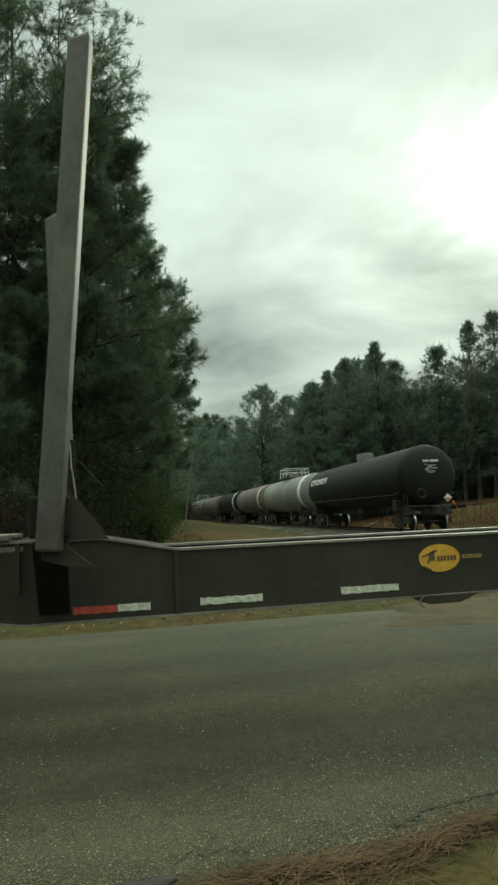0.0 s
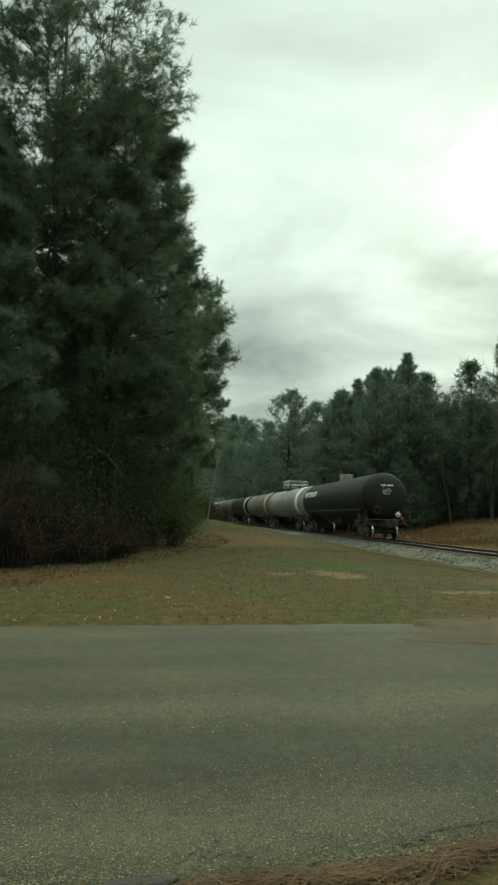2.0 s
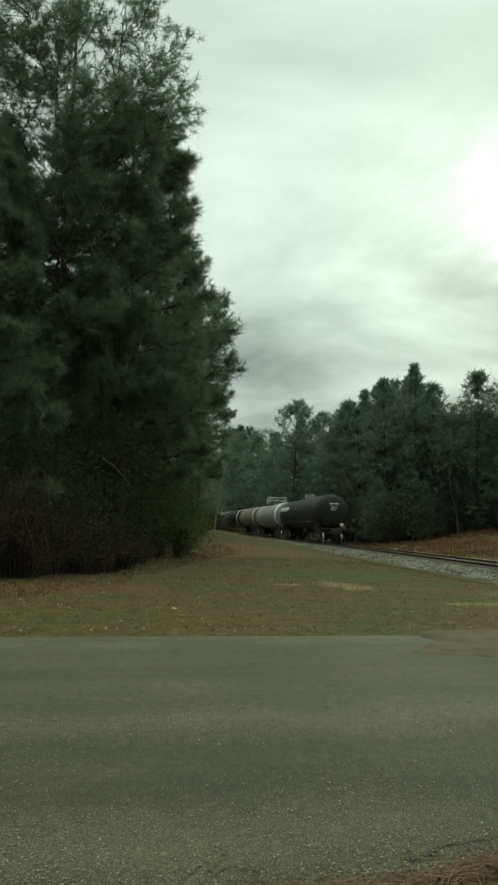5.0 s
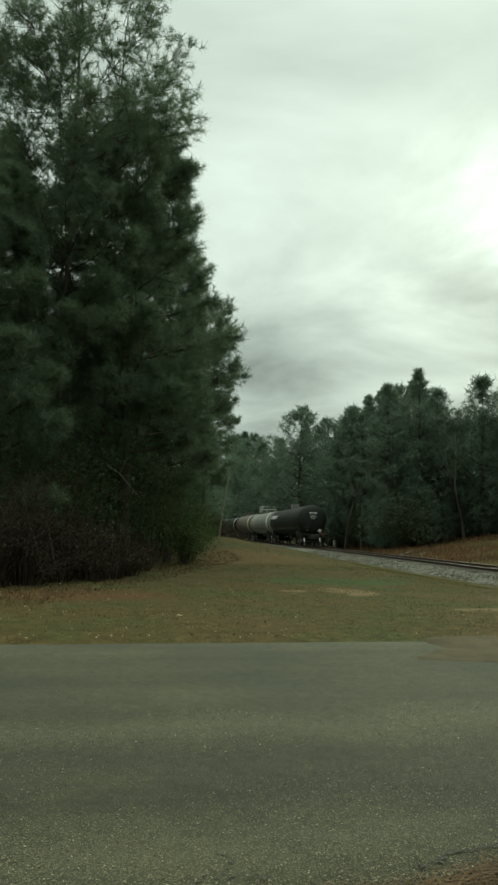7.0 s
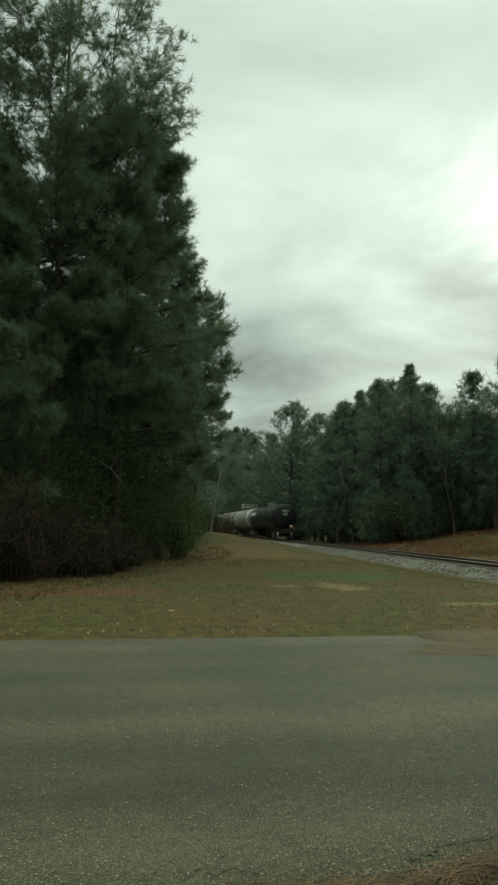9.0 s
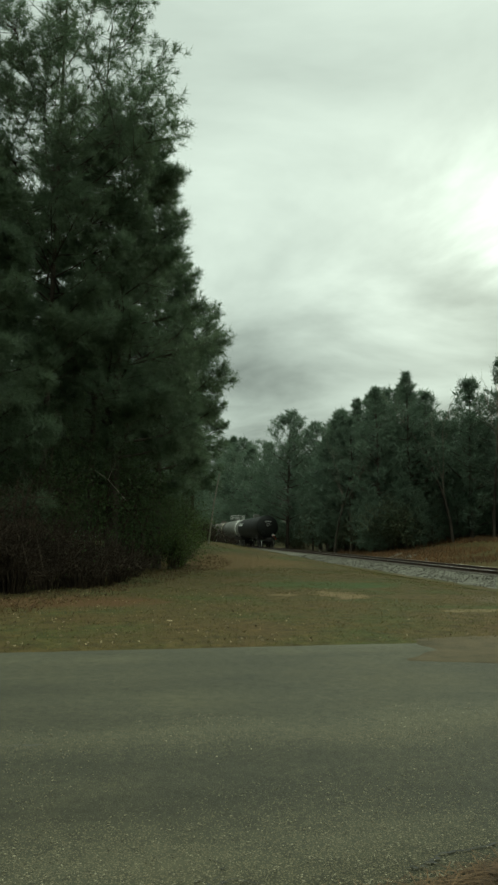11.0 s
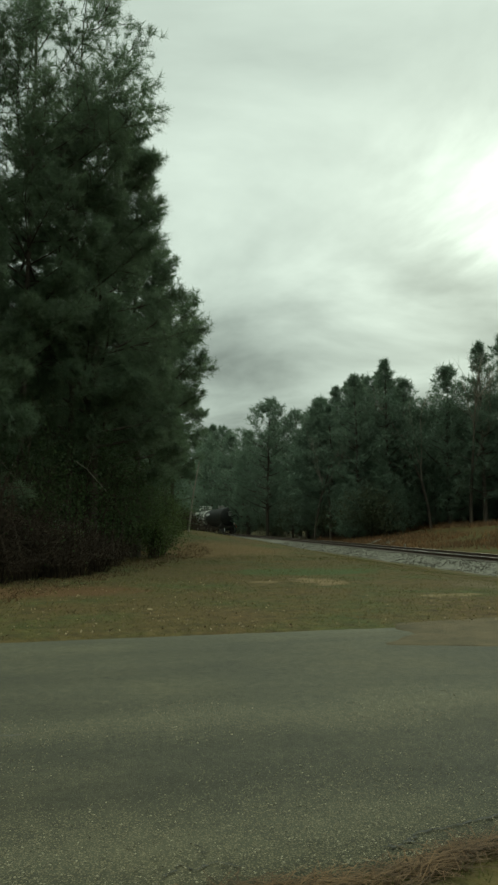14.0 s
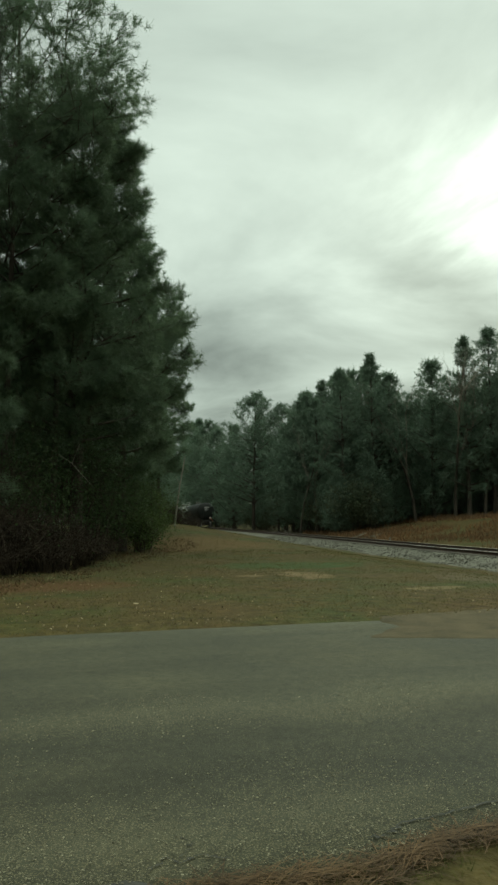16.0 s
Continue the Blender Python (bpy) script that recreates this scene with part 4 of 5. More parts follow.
def blades(name, mat, label, seed, n, area, height, width, lean=0.5, keep=None):
    rng = np.random.default_rng(seed)
    x = rng.uniform(area[0], area[1], n)
    y = rng.uniform(area[2], area[3], n)
    if keep:
        k = np.array([keep(a, b) for a, b in zip(x, y)])
        x, y = x[k], y[k]
    n = len(x)
    z = np.array([ground_z(a, b) for a, b in zip(x, y)])
    c = np.stack([x, y, z - 0.01], 1)
    d = np.stack([rng.normal(0, lean, n), rng.normal(0, lean, n), np.ones(n)], 1)
    hgt = height * rng.uniform(0.4, 1.3, (n, 1))
    s = unit(np.cross(d, rng.normal(size=(n, 3)))) * width
    tri = np.stack([c - s, c + s, c + unit(d) * hgt], 1).reshape(-1, 3)
    tagged(arrays(name, tri, np.arange(n * 3).reshape(-1, 3), mat), label, "grass", kind="stuff")


def build_grass():
    def on_lawn(a, b):
        off = a - track_x(b)
        return b > far_edge(a) + 0.02 and off < -3.6 - 0.5 * noise.noise((b * 0.5, 3, 3)) and a < 0.75 * b + 1.5 and a > -0.24 * b - 1.5 and noise.noise((a * 0.7, b * 0.7, 2)) > -0.35 - 0.3 * random.random()

    blades("lawn_grass", "grass", "short worn green and straw grass", 3, 170000, (-6, 14, 7.7, 24), 0.044, 0.005, 1.3, on_lawn)
    blades("meadow_grass", "grass", "longer rough grass beside the track", 4, 30000, (-2, 15, 20, 60), 0.07, 0.011, 1.2, lambda a, b: a - track_x(b) < -3.8 and a > 0.02 * b - 1)
    blades("dry_sedge", "sedge", "dry orange-brown broom sedge on the bank", 6, 52000, (18, 60, 24, 66), 0.45, 0.024, 0.5,
           lambda a, b: 3.4 < a - track_x(b) < 34 and noise.noise((a * 0.22, b * 0.22, 6)) > -0.1 - 0.3 * random.random())
    blades("brown_verge", "straw", "russet dead grass at the wood's foot", 7, 24000, (-5, 5, 11, 30), 0.1, 0.009, 1.2,
           lambda a, b: -1.3 + 0.8 * noise.noise((a, b, 5)) < (b - 12.4 - (a + 1.2) * 2.5) < 3.5)

    def fringe(a, b):
        return b < near_edge(a) - 0.10 + 0.1 * noise.noise((a * 3, b * 3, 0))

    blades("roadside_grass", "grass", "sparse grass at the near road edge", 9, 9000, (-3, 4, 1.0, 2.5), 0.05, 0.003, 0.9, fringe)
    # pine straw lies in a windrow along the near edge
    rng = np.random.default_rng(12)
    n = 3800
    x = rng.uniform(-1.5, 3.6, n)
    e = np.array([near_edge(a) for a in x])
    y = e - 0.02 + rng.normal(0, 0.03, n) - np.abs(rng.normal(0, 0.08, n)) * np.array([0.4 + 1.2 * max(noise.noise((a * 1.6, 0, 4)) + 0.2, 0) for a in x])
    z = np.where(y > e, -0.038, -0.05) + rng.uniform(0.0, 0.03, n) * np.exp(-((y - e + 0.06) / 0.08) ** 2)
    a = rng.normal(0.1, 0.7, n)
    d = np.stack([np.cos(a), np.sin(a), rng.normal(0, 0.12, n)], 1) * rng.uniform(0.05, 0.11, (n, 1))
    s = np.stack([-np.sin(a), np.cos(a), np.zeros(n)], 1) * 0.0014
    c = np.stack([x, y, z + 0.004], 1)
    q = np.stack([c - d - s, c - d + s, c + d + s, c + d - s], 1).reshape(-1, 3)
    tagged(arrays("pine_straw", q, np.arange(n * 4).reshape(-1, 4), "straw"), "windrow of russet pine straw along the road edge", "pine straw", kind="stuff")
    # loose pale stones on the road
    n = 20000
    x = rng.uniform(-1.8, 3.6, n)
    y = 2.4 + rng.uniform(0, 1, n) ** 1.7 * 2.4
    k = np.array([noise.noise((a * 1.1, c * 1.6, 11)) + 0.5 * smooth(3.3, 2.6, c) + 0.45 * math.exp(-((c - 4.5) / 0.12) ** 2) > rng.uniform(-0.1, 0.7) and c > near_edge(a) for a, c in zip(x, y)])
    x, y = x[k], y[k]
    n = len(x)
    octa = np.array([(1, 0, 0), (-1, 0, 0), (0, 1, 0), (0, -1, 0), (0, 0, 1), (0, 0, -1)], float)
    tri = np.array([(0, 2, 4), (2, 1, 4), (1, 3, 4), (3, 0, 4), (2, 0, 5), (1, 2, 5), (3, 1, 5), (0, 3, 5)])
    size = 0.0018 + 0.0036 * rng.uniform(0, 1, (n, 1, 1)) ** 2.2
    vv = np.stack([x, y, np.full(n, -0.023)], 1)[:, None] + octa[None] * size * rng.uniform(0.6, 1.3, (n, 6, 3)) * np.array([1.3, 1.0, 0.6])
    ff = tri[None] + (np.arange(n) * 6)[:, None, None]
    tagged(arrays("road_gravel", vv.reshape(-1, 3), ff.reshape(-1, 3), "gravel"), "pale loose chippings on the asphalt", "gravel", kind="stuff")
    # pale leaf litter on the lawn
    n = 1500
    x, y = rng.uniform(-3.5, 6, n), 7.8 + rng.uniform(0, 1, n) ** 1.4 * 8
    k = (x > -0.25 * y - 0.5) & ((x < 2.5) | (rng.uniform(0, 1, n) < 0.3))
    x, y = x[k], y[k]
    c = np.stack([x, y, [ground_z(a, b) + 0.035 for a, b in zip(x, y)]], 1)
    v, f = leaf_arrays(rng, c, 0.036)
    tagged(arrays("leaf_litter", v, f, "litter"), "pale dead leaves scattered on the grass", "leaves", kind="stuff")
    # crumpled paper scrap
    bm = B()
    bmesh.ops.create_icosphere(bm, subdivisions=2, radius=0.03)
    for q in bm.verts:
        q.co *= 1 + 0.5 * noise.noise(q.co * 22)
        q.co.z *= 0.4
        q.co.x *= 1.5
    p = part("paper_scrap", bm, "litter")
    tagged(p, "crumpled white paper scrap lying on the grass", "litter")
    p.matrix_basis = pose(0.88, 9.51, ground_z(0.88, 9.51) + 0.045, 0, 0, -25)


build_near_wood()
build_trackside()
build_far_wood()
build_grass()


# ---- freight train ----
RT, CZ = 1.45, 2.62   # tank radius and centre height over the rail


def ring_band(bm, y0, y1, r, cut=None, seg=56):
    lathe(bm, [(r, y0), (r, y1)], seg)
    for v in bm.verts:
        v.co.z += CZ


def stencil(parent, rects, y_face):
    """White marks on the flat of the rear tank head, each a thin plate."""
    for x, z, w, h in rects:
        bm = B()
        r = math.hypot(x, z - CZ)
        bulge = -0.55 * math.sqrt(max(0, 1 - (r / (RT * 1.03)) ** 2))
        box(bm, (x - w / 2, y_face + bulge - 0.03, z - h / 2), (x + w / 2, y_face + bulge + 0.05, z + h / 2))
        part("stencil_mark", bm, "mark", parent, "white stencilled lettering")


def bogie(parent, y, wheels_out):
    bm = B()
    for sx in (-1, 1):
        prism(bm, [(-1.15, 0.35), (-1.15, 0.62), (-0.55, 0.66), (-0.35, 0.86), (0.35, 0.86), (0.55, 0.66), (1.15, 0.62), (1.15, 0.35), (0.6, 0.38), (0.35, 0.22), (-0.35, 0.22), (-0.6, 0.38)], sx * 0.99 - 0.06, sx * 0.99 + 0.06)
    bmesh.ops.rotate(bm, verts=bm.verts, cent=(0, 0, 0), matrix=Matrix.Rotation(math.pi / 2, 3, "Z"))
    box(bm, (-1.1, -0.2, 0.5), (1.1, 0.2, 0.8))
    bmesh.ops.translate(bm, verts=bm.verts, vec=(0, y, 0))
    part("bogie_frame", bm, "undergear", parent)
    for dy in (-0.88, 0.88):
        bm = B()
        rod(bm, (-0.95, 0, 0), (0.95, 0, 0), 0.08, seg=10)
        for sx in (-1, 1):
            prof = [(0.1, -0.05), (0.34, -0.045), (0.36, -0.06), (0.46, -0.06), (0.46, -0.035), (0.425, -0.03)]
            tread = [(0.425, -0.03), (0.42, 0.07)]
            face = [(0.42, 0.07), (0.34, 0.07), (0.3, 0.02), (0.1, 0.04)]
            tmp = B()
            lathe(tmp, [(r, sx * (0.76 + h)) for r, h in prof + tread[1:] + face[1:]], 28)
            me = bpy.data.meshes.new("tmp")
            tmp.to_mesh(me)
            tmp.free()
            bm.from_mesh(me)
            bpy.data.meshes.remove(me)
        # turn the wheel's own axis to x
        for v in bm.verts[:]:
            if abs(v.co.y) > 0.5 and abs(v.co.x) < 0.5:
                v.co = Vector((v.co.y, -v.co.x, v.co.z))
        ws = part("wheelset", bm, "undergear", parent)
        ws.location = (0, y + dy, 0.42)
        wheels_out.append((ws, y + dy))
        for sx in (-1, 1):
            bm = B()
            lathe(bm, [(0.427, sx * 0.74), (0.424, sx * 0.82)], 28)
            for v in bm.verts:
                v.co = Vector((v.co.y, -v.co.x, v.co.z))
            part("wheel_tread", bm, "rail_top", ws, "polished steel wheel tread")


def tank_car(length, mat, label, band=None, platform=False, last=False):
    """A tank car along y; its rear end is at -length / 2."""
    car = new("tank_car")
    tagged(car, label, "rail car", group="tank cars of the train")
    half = length / 2 - 0.55
    bm = B()
    prof = []
    for k in range(9):
        a = k / 8 * math.pi / 2
        prof.append((max(RT * math.sin(a), 0.001), -half + 0.55 - 0.55 * math.cos(a) - 0.0))
    body = [(r, y) for r, y in prof]
    body += [(RT, y) for y in np.linspace(-half + 0.55, half - 0.55, 7)][1:]
    body += [(r, -y) for r, y in prof[::-1]][1:]
    lathe(bm, body, 56)
    for v in bm.verts:
        v.co.z += CZ
    tank = part("tank", bm, mat, car, smooth=True)
    # weld seams
    for y in np.linspace(-half + 0.56, half - 0.56, 6):
        bm = B()
        lathe(bm, [(RT, y - 0.025), (RT + 0.008, y - 0.012), (RT + 0.008, y + 0.012), (RT, y + 0.025)], 56)
        for v in bm.verts:
            v.co.z += CZ
        part("weld_seam", bm, mat, tank, smooth=True)
    if band:
        bm = B()
        ring_band(bm, -half + 0.55, -half + 0.55 + 0.85, RT + 0.012)
        part("painted_band", bm, band, tank, "white painted band round the tank", smooth=True)
    # underframe, bolsters, couplers
    for s in (-1, 1):
        bm = B()
        box(bm, (-0.35, s * (half + 0.25) - 0.9, 0.75), (0.35, s * (half + 0.25) + 0.9 - 0.6 * (s > 0), 1.15), 0.03)
        box(bm, (-1.3, s * (half - 1.55) - 0.22, 0.95), (1.3, s * (half - 1.55) + 0.22, 1.5), 0.04)
        box(bm, (-1.35, s * (half + 0.45) - 0.05, 1.02), (1.35, s * (half + 0.45) + 0.05, 1.2), 0.01)
        for x in (-1.0, 1.0):
            beam_between(bm, (x, s * (half + 0.4), 1.05), (x, s * (half - 1.4), 1.05), 0.12, 0.16)
        part("end_underframe", bm, "undergear", car)
    for s in (-1, 1):
        bm = B()
        box(bm, (-0.12, s * (half + 0.75) - 0.28, 0.72), (0.12, s * (half + 0.75) + 0.28, 1.0), 0.05)
        box(bm, (-0.2, s * (half + 1.0) - 0.12, 0.7), (0.1, s * (half + 1.0) + 0.12, 1.02), 0.05)
        part("coupler", bm, "undergear", car)
    # ladders and hand rails at the ends
    for s in (-1, 1):
        for x in (-1.4, 1.4):
            bm = B()
            for dy in (0.0, 0.42):
                rod(bm, (x, s * (half + 0.42 - dy), 0.55), (x, s * (half + 0.42 - dy), 1.75), 0.017, seg=6)
            for z in (0.6, 0.9, 1.2, 1.5):
                rod(bm, (x, s * (half + 0.42), z), (x, s * (half), z), 0.014, seg=6)
            part("step_ladder", bm, "undergear", car)
    bm = B()
    for sx in (-1, 1):
        rod(bm, (sx * 1.55, -half + 0.6, 1.75), (sx * 1.55, half - 0.6, 1.75), 0.018, seg=6)
        for y in np.linspace(-half + 0.8, half - 0.8, 7):
            rod(bm, (sx * 1.55, y, 1.75), (sx * 1.3, y, 1.9), 0.012, seg=6)
    part("side_handrail", bm, "undergear", car)
    # fittings on top
    bm = B()
    if platform:
        rod(bm, (0, 0, CZ + RT - 0.05), (0, 0, CZ + RT + 0.42), 0.42, seg=24)
        rod(bm, (0, 0, CZ + RT + 0.42), (0, 0, CZ + RT + 0.5), 0.36, 0.2, seg=24)
        part("valve_dome", bm, mat, car)
        bm = B()
        z0 = CZ + RT + 0.08
        box(bm, (-1.0, -1.15, z0 - 0.04), (1.0, 1.15, z0), 0.01)
        part("platform_deck", bm, "grey_tank", car)
        for x in (-1.0, 1.0):
            for y in (-1.15, 0, 1.15):
                bm = B()
                beam_between(bm, (x, y, z0), (x, y, z0 + 0.75), 0.05, 0.05)
                part("railing_post", bm, "white", car)
        for z in (0.4, 0.75):
            bm = B()
            for x in (-1.0, 1.0):
                beam_between(bm, (x, -1.15, z0 + z), (x, 1.15, z0 + z), 0.045, 0.045)
            for y in (-1.15, 1.15):
                beam_between(bm, (-1.0, y, z0 + z), (1.0, y, z0 + z), 0.045, 0.045)
            part("railing_bar", bm, "white", car)
    else:
        box(bm, (-0.4, -0.45, CZ + RT - 0.06), (0.4, 0.45, CZ + RT + 0.42), 0.04)
        part("valve_housing", bm, "grey_tank" if last else mat, car)
        bm = B()
        rod(bm, (0, 1.6, CZ + RT - 0.05), (0, 1.6, CZ + RT + 0.12), 0.3, seg=18)
        part("hatch", bm, mat, car)
    wheels = []
    for s in (-1, 1):
        bogie(car, s * (half - 1.55), wheels)
    # underside valve box between the bogies
    bm = B()
    box(bm, (-0.5, -0.6, 0.85), (0.5, 0.6, 1.3), 0.05)
    part("outlet_box", bm, "undergear", car)
    if last:
        yf = -half + 0.55
        rects = [(-0.30 + 0.08 * k, CZ + 0.66, 0.058, 0.10) for k in range(4)] + [(0.08 + 0.08 * k, CZ + 0.66, 0.058, 0.10) for k in range(5)]
        for row, (a, b) in enumerate(((-0.35, -0.2), (-0.1, 0.35), (-0.2, 0.1), (-0.35, 0.45), (-0.35, -0.1), (-0.3, 0.3), (-0.2, 0.2))):
            rects.append(((a + b) * 0.37, CZ + 0.5 - row * 0.065, (b - a) * 0.75, 0.022))
        stencil(tank, rects, yf)
        # hazard plate
        bm = B()
        prism(bm, [(-0.19, 0), (0, -0.19), (0.19, 0), (0, 0.19)], -0.008, 0.008)
        bmesh.ops.translate(bm, verts=bm.verts, vec=(0.62, -half - 0.30, 1.52))
        part("hazard_plate", bm, "mark", car, "white diamond hazard plate")
        bm = B()
        prism(bm, [(-0.15, 0), (0, -0.15), (0.15, 0)], -0.008, 0.008)
        bmesh.ops.translate(bm, verts=bm.verts, vec=(0.62, -half - 0.315, 1.52))
        part("hazard_field", bm, "orange", car, "orange lower half of the plate")
        bm = B()
        rod(bm, (0.62, -half - 0.29, 1.1), (0.62, -half - 0.29, 1.5), 0.015, seg=6)
        part("plate_post", bm, "undergear", car)
        # end-of-train marker on the coupler
        bm = B()
        box(bm, (-0.09, -half - 1.26, 0.98), (0.09, -half - 1.12, 1.2), 0.03)
        part("train_marker", bm, "undergear", car, "dark end-of-train marker box")
        bm = B()
        beam_between(bm, (0.75, -half - 0.5, 1.35), (0.95, -half - 0.5, 0.95), 0.14, 0.05)
        part("warning_flag", bm, "orange", car, "orange and white rear flag")
        # crossover platform and brake wheel
        bm = B()
        box(bm, (-1.5, -half - 0.75, 1.14), (2.15, -half - 0.5, 1.19), 0.008)
        for x in (1.75, 2.05):
            rod(bm, (x, -half - 0.6, 0.55), (x, -half - 0.6, 1.16), 0.018, seg=6)
        rod(bm, (1.75, -half - 0.6, 0.6), (2.05, -half - 0.6, 0.6), 0.014, seg=6)
        part("crossover_platform", bm, "undergear", car)
        bm = B()
        lathe(bm, [(0.2, -half - 0.52), (0.22, -half - 0.54), (0.2, -half - 0.56), (0.18, -half - 0.54), (0.2, -half - 0.52)], 24)
        bmesh.ops.translate(bm, verts=bm.verts, vec=(-0.75, 0, 1.75))
        part("brake_wheel", bm, "undergear", car)
        # owner's mark on the side, as plain hollow blocks
        def shell(y, a):
            return (-(RT + 0.012) * math.cos(a), y, CZ + (RT + 0.012) * math.sin(a))

        for k in range(6):
            bm = B()
            y, lo, hi = half - 5.2 + k * 0.72, radians(13), radians(29)
            for (ya, yb, a0, a1) in ((y, y + 0.1, lo, hi), (y + 0.42, y + 0.52, lo, hi), (y, y + 0.52, hi - 0.06, hi), (y, y + 0.52, lo, lo + 0.06) if k % 2 else (y, y + 0.52, 0.35, 0.41)):
                for q in range(3):
                    s0, s1 = a0 + (a1 - a0) * q / 3, a0 + (a1 - a0) * (q + 1) / 3
                    bm.faces.new([bm.verts.new(p) for p in (shell(ya, s0), shell(yb, s0), shell(yb, s1), shell(ya, s1))])
            geo = bmesh.ops.extrude_face_region(bm, geom=bm.faces[:])
            for v in [g for g in geo["geom"] if isinstance(g, bmesh.types.BMVert)]:
                v.co -= Vector((v.co.x, 0, v.co.z - CZ)).normalized() * 0.02
            part("owner_mark", bm, "mark", tank, "white hollow block of the owner's mark")
    return car, wheels


TRAIN = []


def build_train():
    specs = [(19.6, "black_tank", "dusty black tank car with white stencilled rear head", None, False, True),
             (17.4, "grey_tank", "weathered grey tank car with a white band and railed platform", "white", True, False),
             (16.6, "rust_tank", "rust-stained tank car with a cream band", "cream", False, False),
             (16.6, "black_tank", "dull black tank car with a white band", "white", False, False),
             (16.6, "rust_tank", "brown weathered tank car", None, False, False),
             (16.6, "grey_tank", "grey tank car with a cream band", "cream", True, False)]
    y = 28.1 - 0.5
    for length, mat, label, band, platform, last in specs:
        car, wheels = tank_car(length, mat, label, band, platform, last)
        TRAIN.append((car, wheels, y + length / 2))
        y += length + 0.55


build_train()


# ---- log trailer ----
TRAILER = {}


def trailer_wheel(parent, x, near):
    """Twin tyres on one hub; the outer face looks to -y on the near side."""
    w = B()
    rod(w, (0, 0.16, 0), (0, 0.5, 0), 0.105, seg=20)
    wheel = part("wheel", w, "hub", parent, "greasy hub with cap")
    for y0 in (0.0, 0.33):
        bm = B()
        prof = [(0.305, 0.045), (0.33, 0.022), (0.38, 0.004), (0.43, 0.0), (0.475, 0.012), (0.5, 0.03), (0.515, 0.045)]
        groove = []
        for g in (0.045, 0.095, 0.15, 0.205):
            groove += [(0.515, g), (0.515, g + 0.036), (0.503, g + 0.038), (0.503, g + 0.05)]
        prof += groove[1:-2] + [(0.515, 0.245)] + [(r, 0.29 - y) for r, y in prof[::-1]][1:]
        lathe(bm, [(r, y0 + y) for r, y in prof], 64)
        part("tyre", bm, "tyre", wheel, "dusty black truck tyre", smooth=True)
        bm = B()
        dish = 0.2 if y0 == 0 else 0.12
        lathe(bm, [(0.306, y0 + 0.045), (0.308, y0 + 0.022), (0.298, y0 + 0.018), (0.288, y0 + 0.03), (0.284, y0 + 0.06), (0.268, y0 + 0.075), (0.262, y0 + dish)], 64)
        part("rim", bm, "alloy", wheel, "dull aluminium rim", smooth=True)
    # the pierced disc
    bm = B()
    edges = []

    def loop(r, cx, cz, n):
        vs = [bm.verts.new((cx + r * math.cos(2 * math.pi * i / n), 0.2, cz + r * math.sin(2 * math.pi * i / n))) for i in range(n)]
        for i in range(n):
            edges.append(bm.edges.new((vs[i], vs[(i + 1) % n])))

    loop(0.263, 0, 0, 64)
    loop(0.1, 0, 0, 32)
    for k in range(10):
        a = 2 * math.pi * (k + 0.5) / 10
        loop(0.026, 0.224 * math.cos(a), 0.224 * math.sin(a), 14)
    bmesh.ops.triangle_fill(bm, use_beauty=True, edges=edges, normal=(0, -1, 0))
    for v in bm.verts:
        r = math.hypot(v.co.x, v.co.z)
        if r < 0.12:
            v.co.y -= 0.03
        elif r < 0.25:
            v.co.y -= 0.008
    part("wheel_disc", bm, "alloy", wheel, "aluminium wheel disc with hand holes")
    for k in range(10):
        a = 2 * math.pi * k / 10
        bm = B()
        rod(bm, (0.145 * math.cos(a), 0.145, 0.145 * math.sin(a)), (0.145 * math.cos(a), 0.2, 0.145 * math.sin(a)), 0.017, 0.02, seg=6)
        part("wheel_nut", bm, "hub", wheel)
    bm = B()
    rod(bm, (0, 0.09, 0), (0, 0.19, 0), 0.088, seg=24)
    rod(bm, (0, 0.07, 0), (0, 0.092, 0), 0.05, 0.07, seg=18)
    part("hub_cap", bm, "hub", wheel)
    return wheel


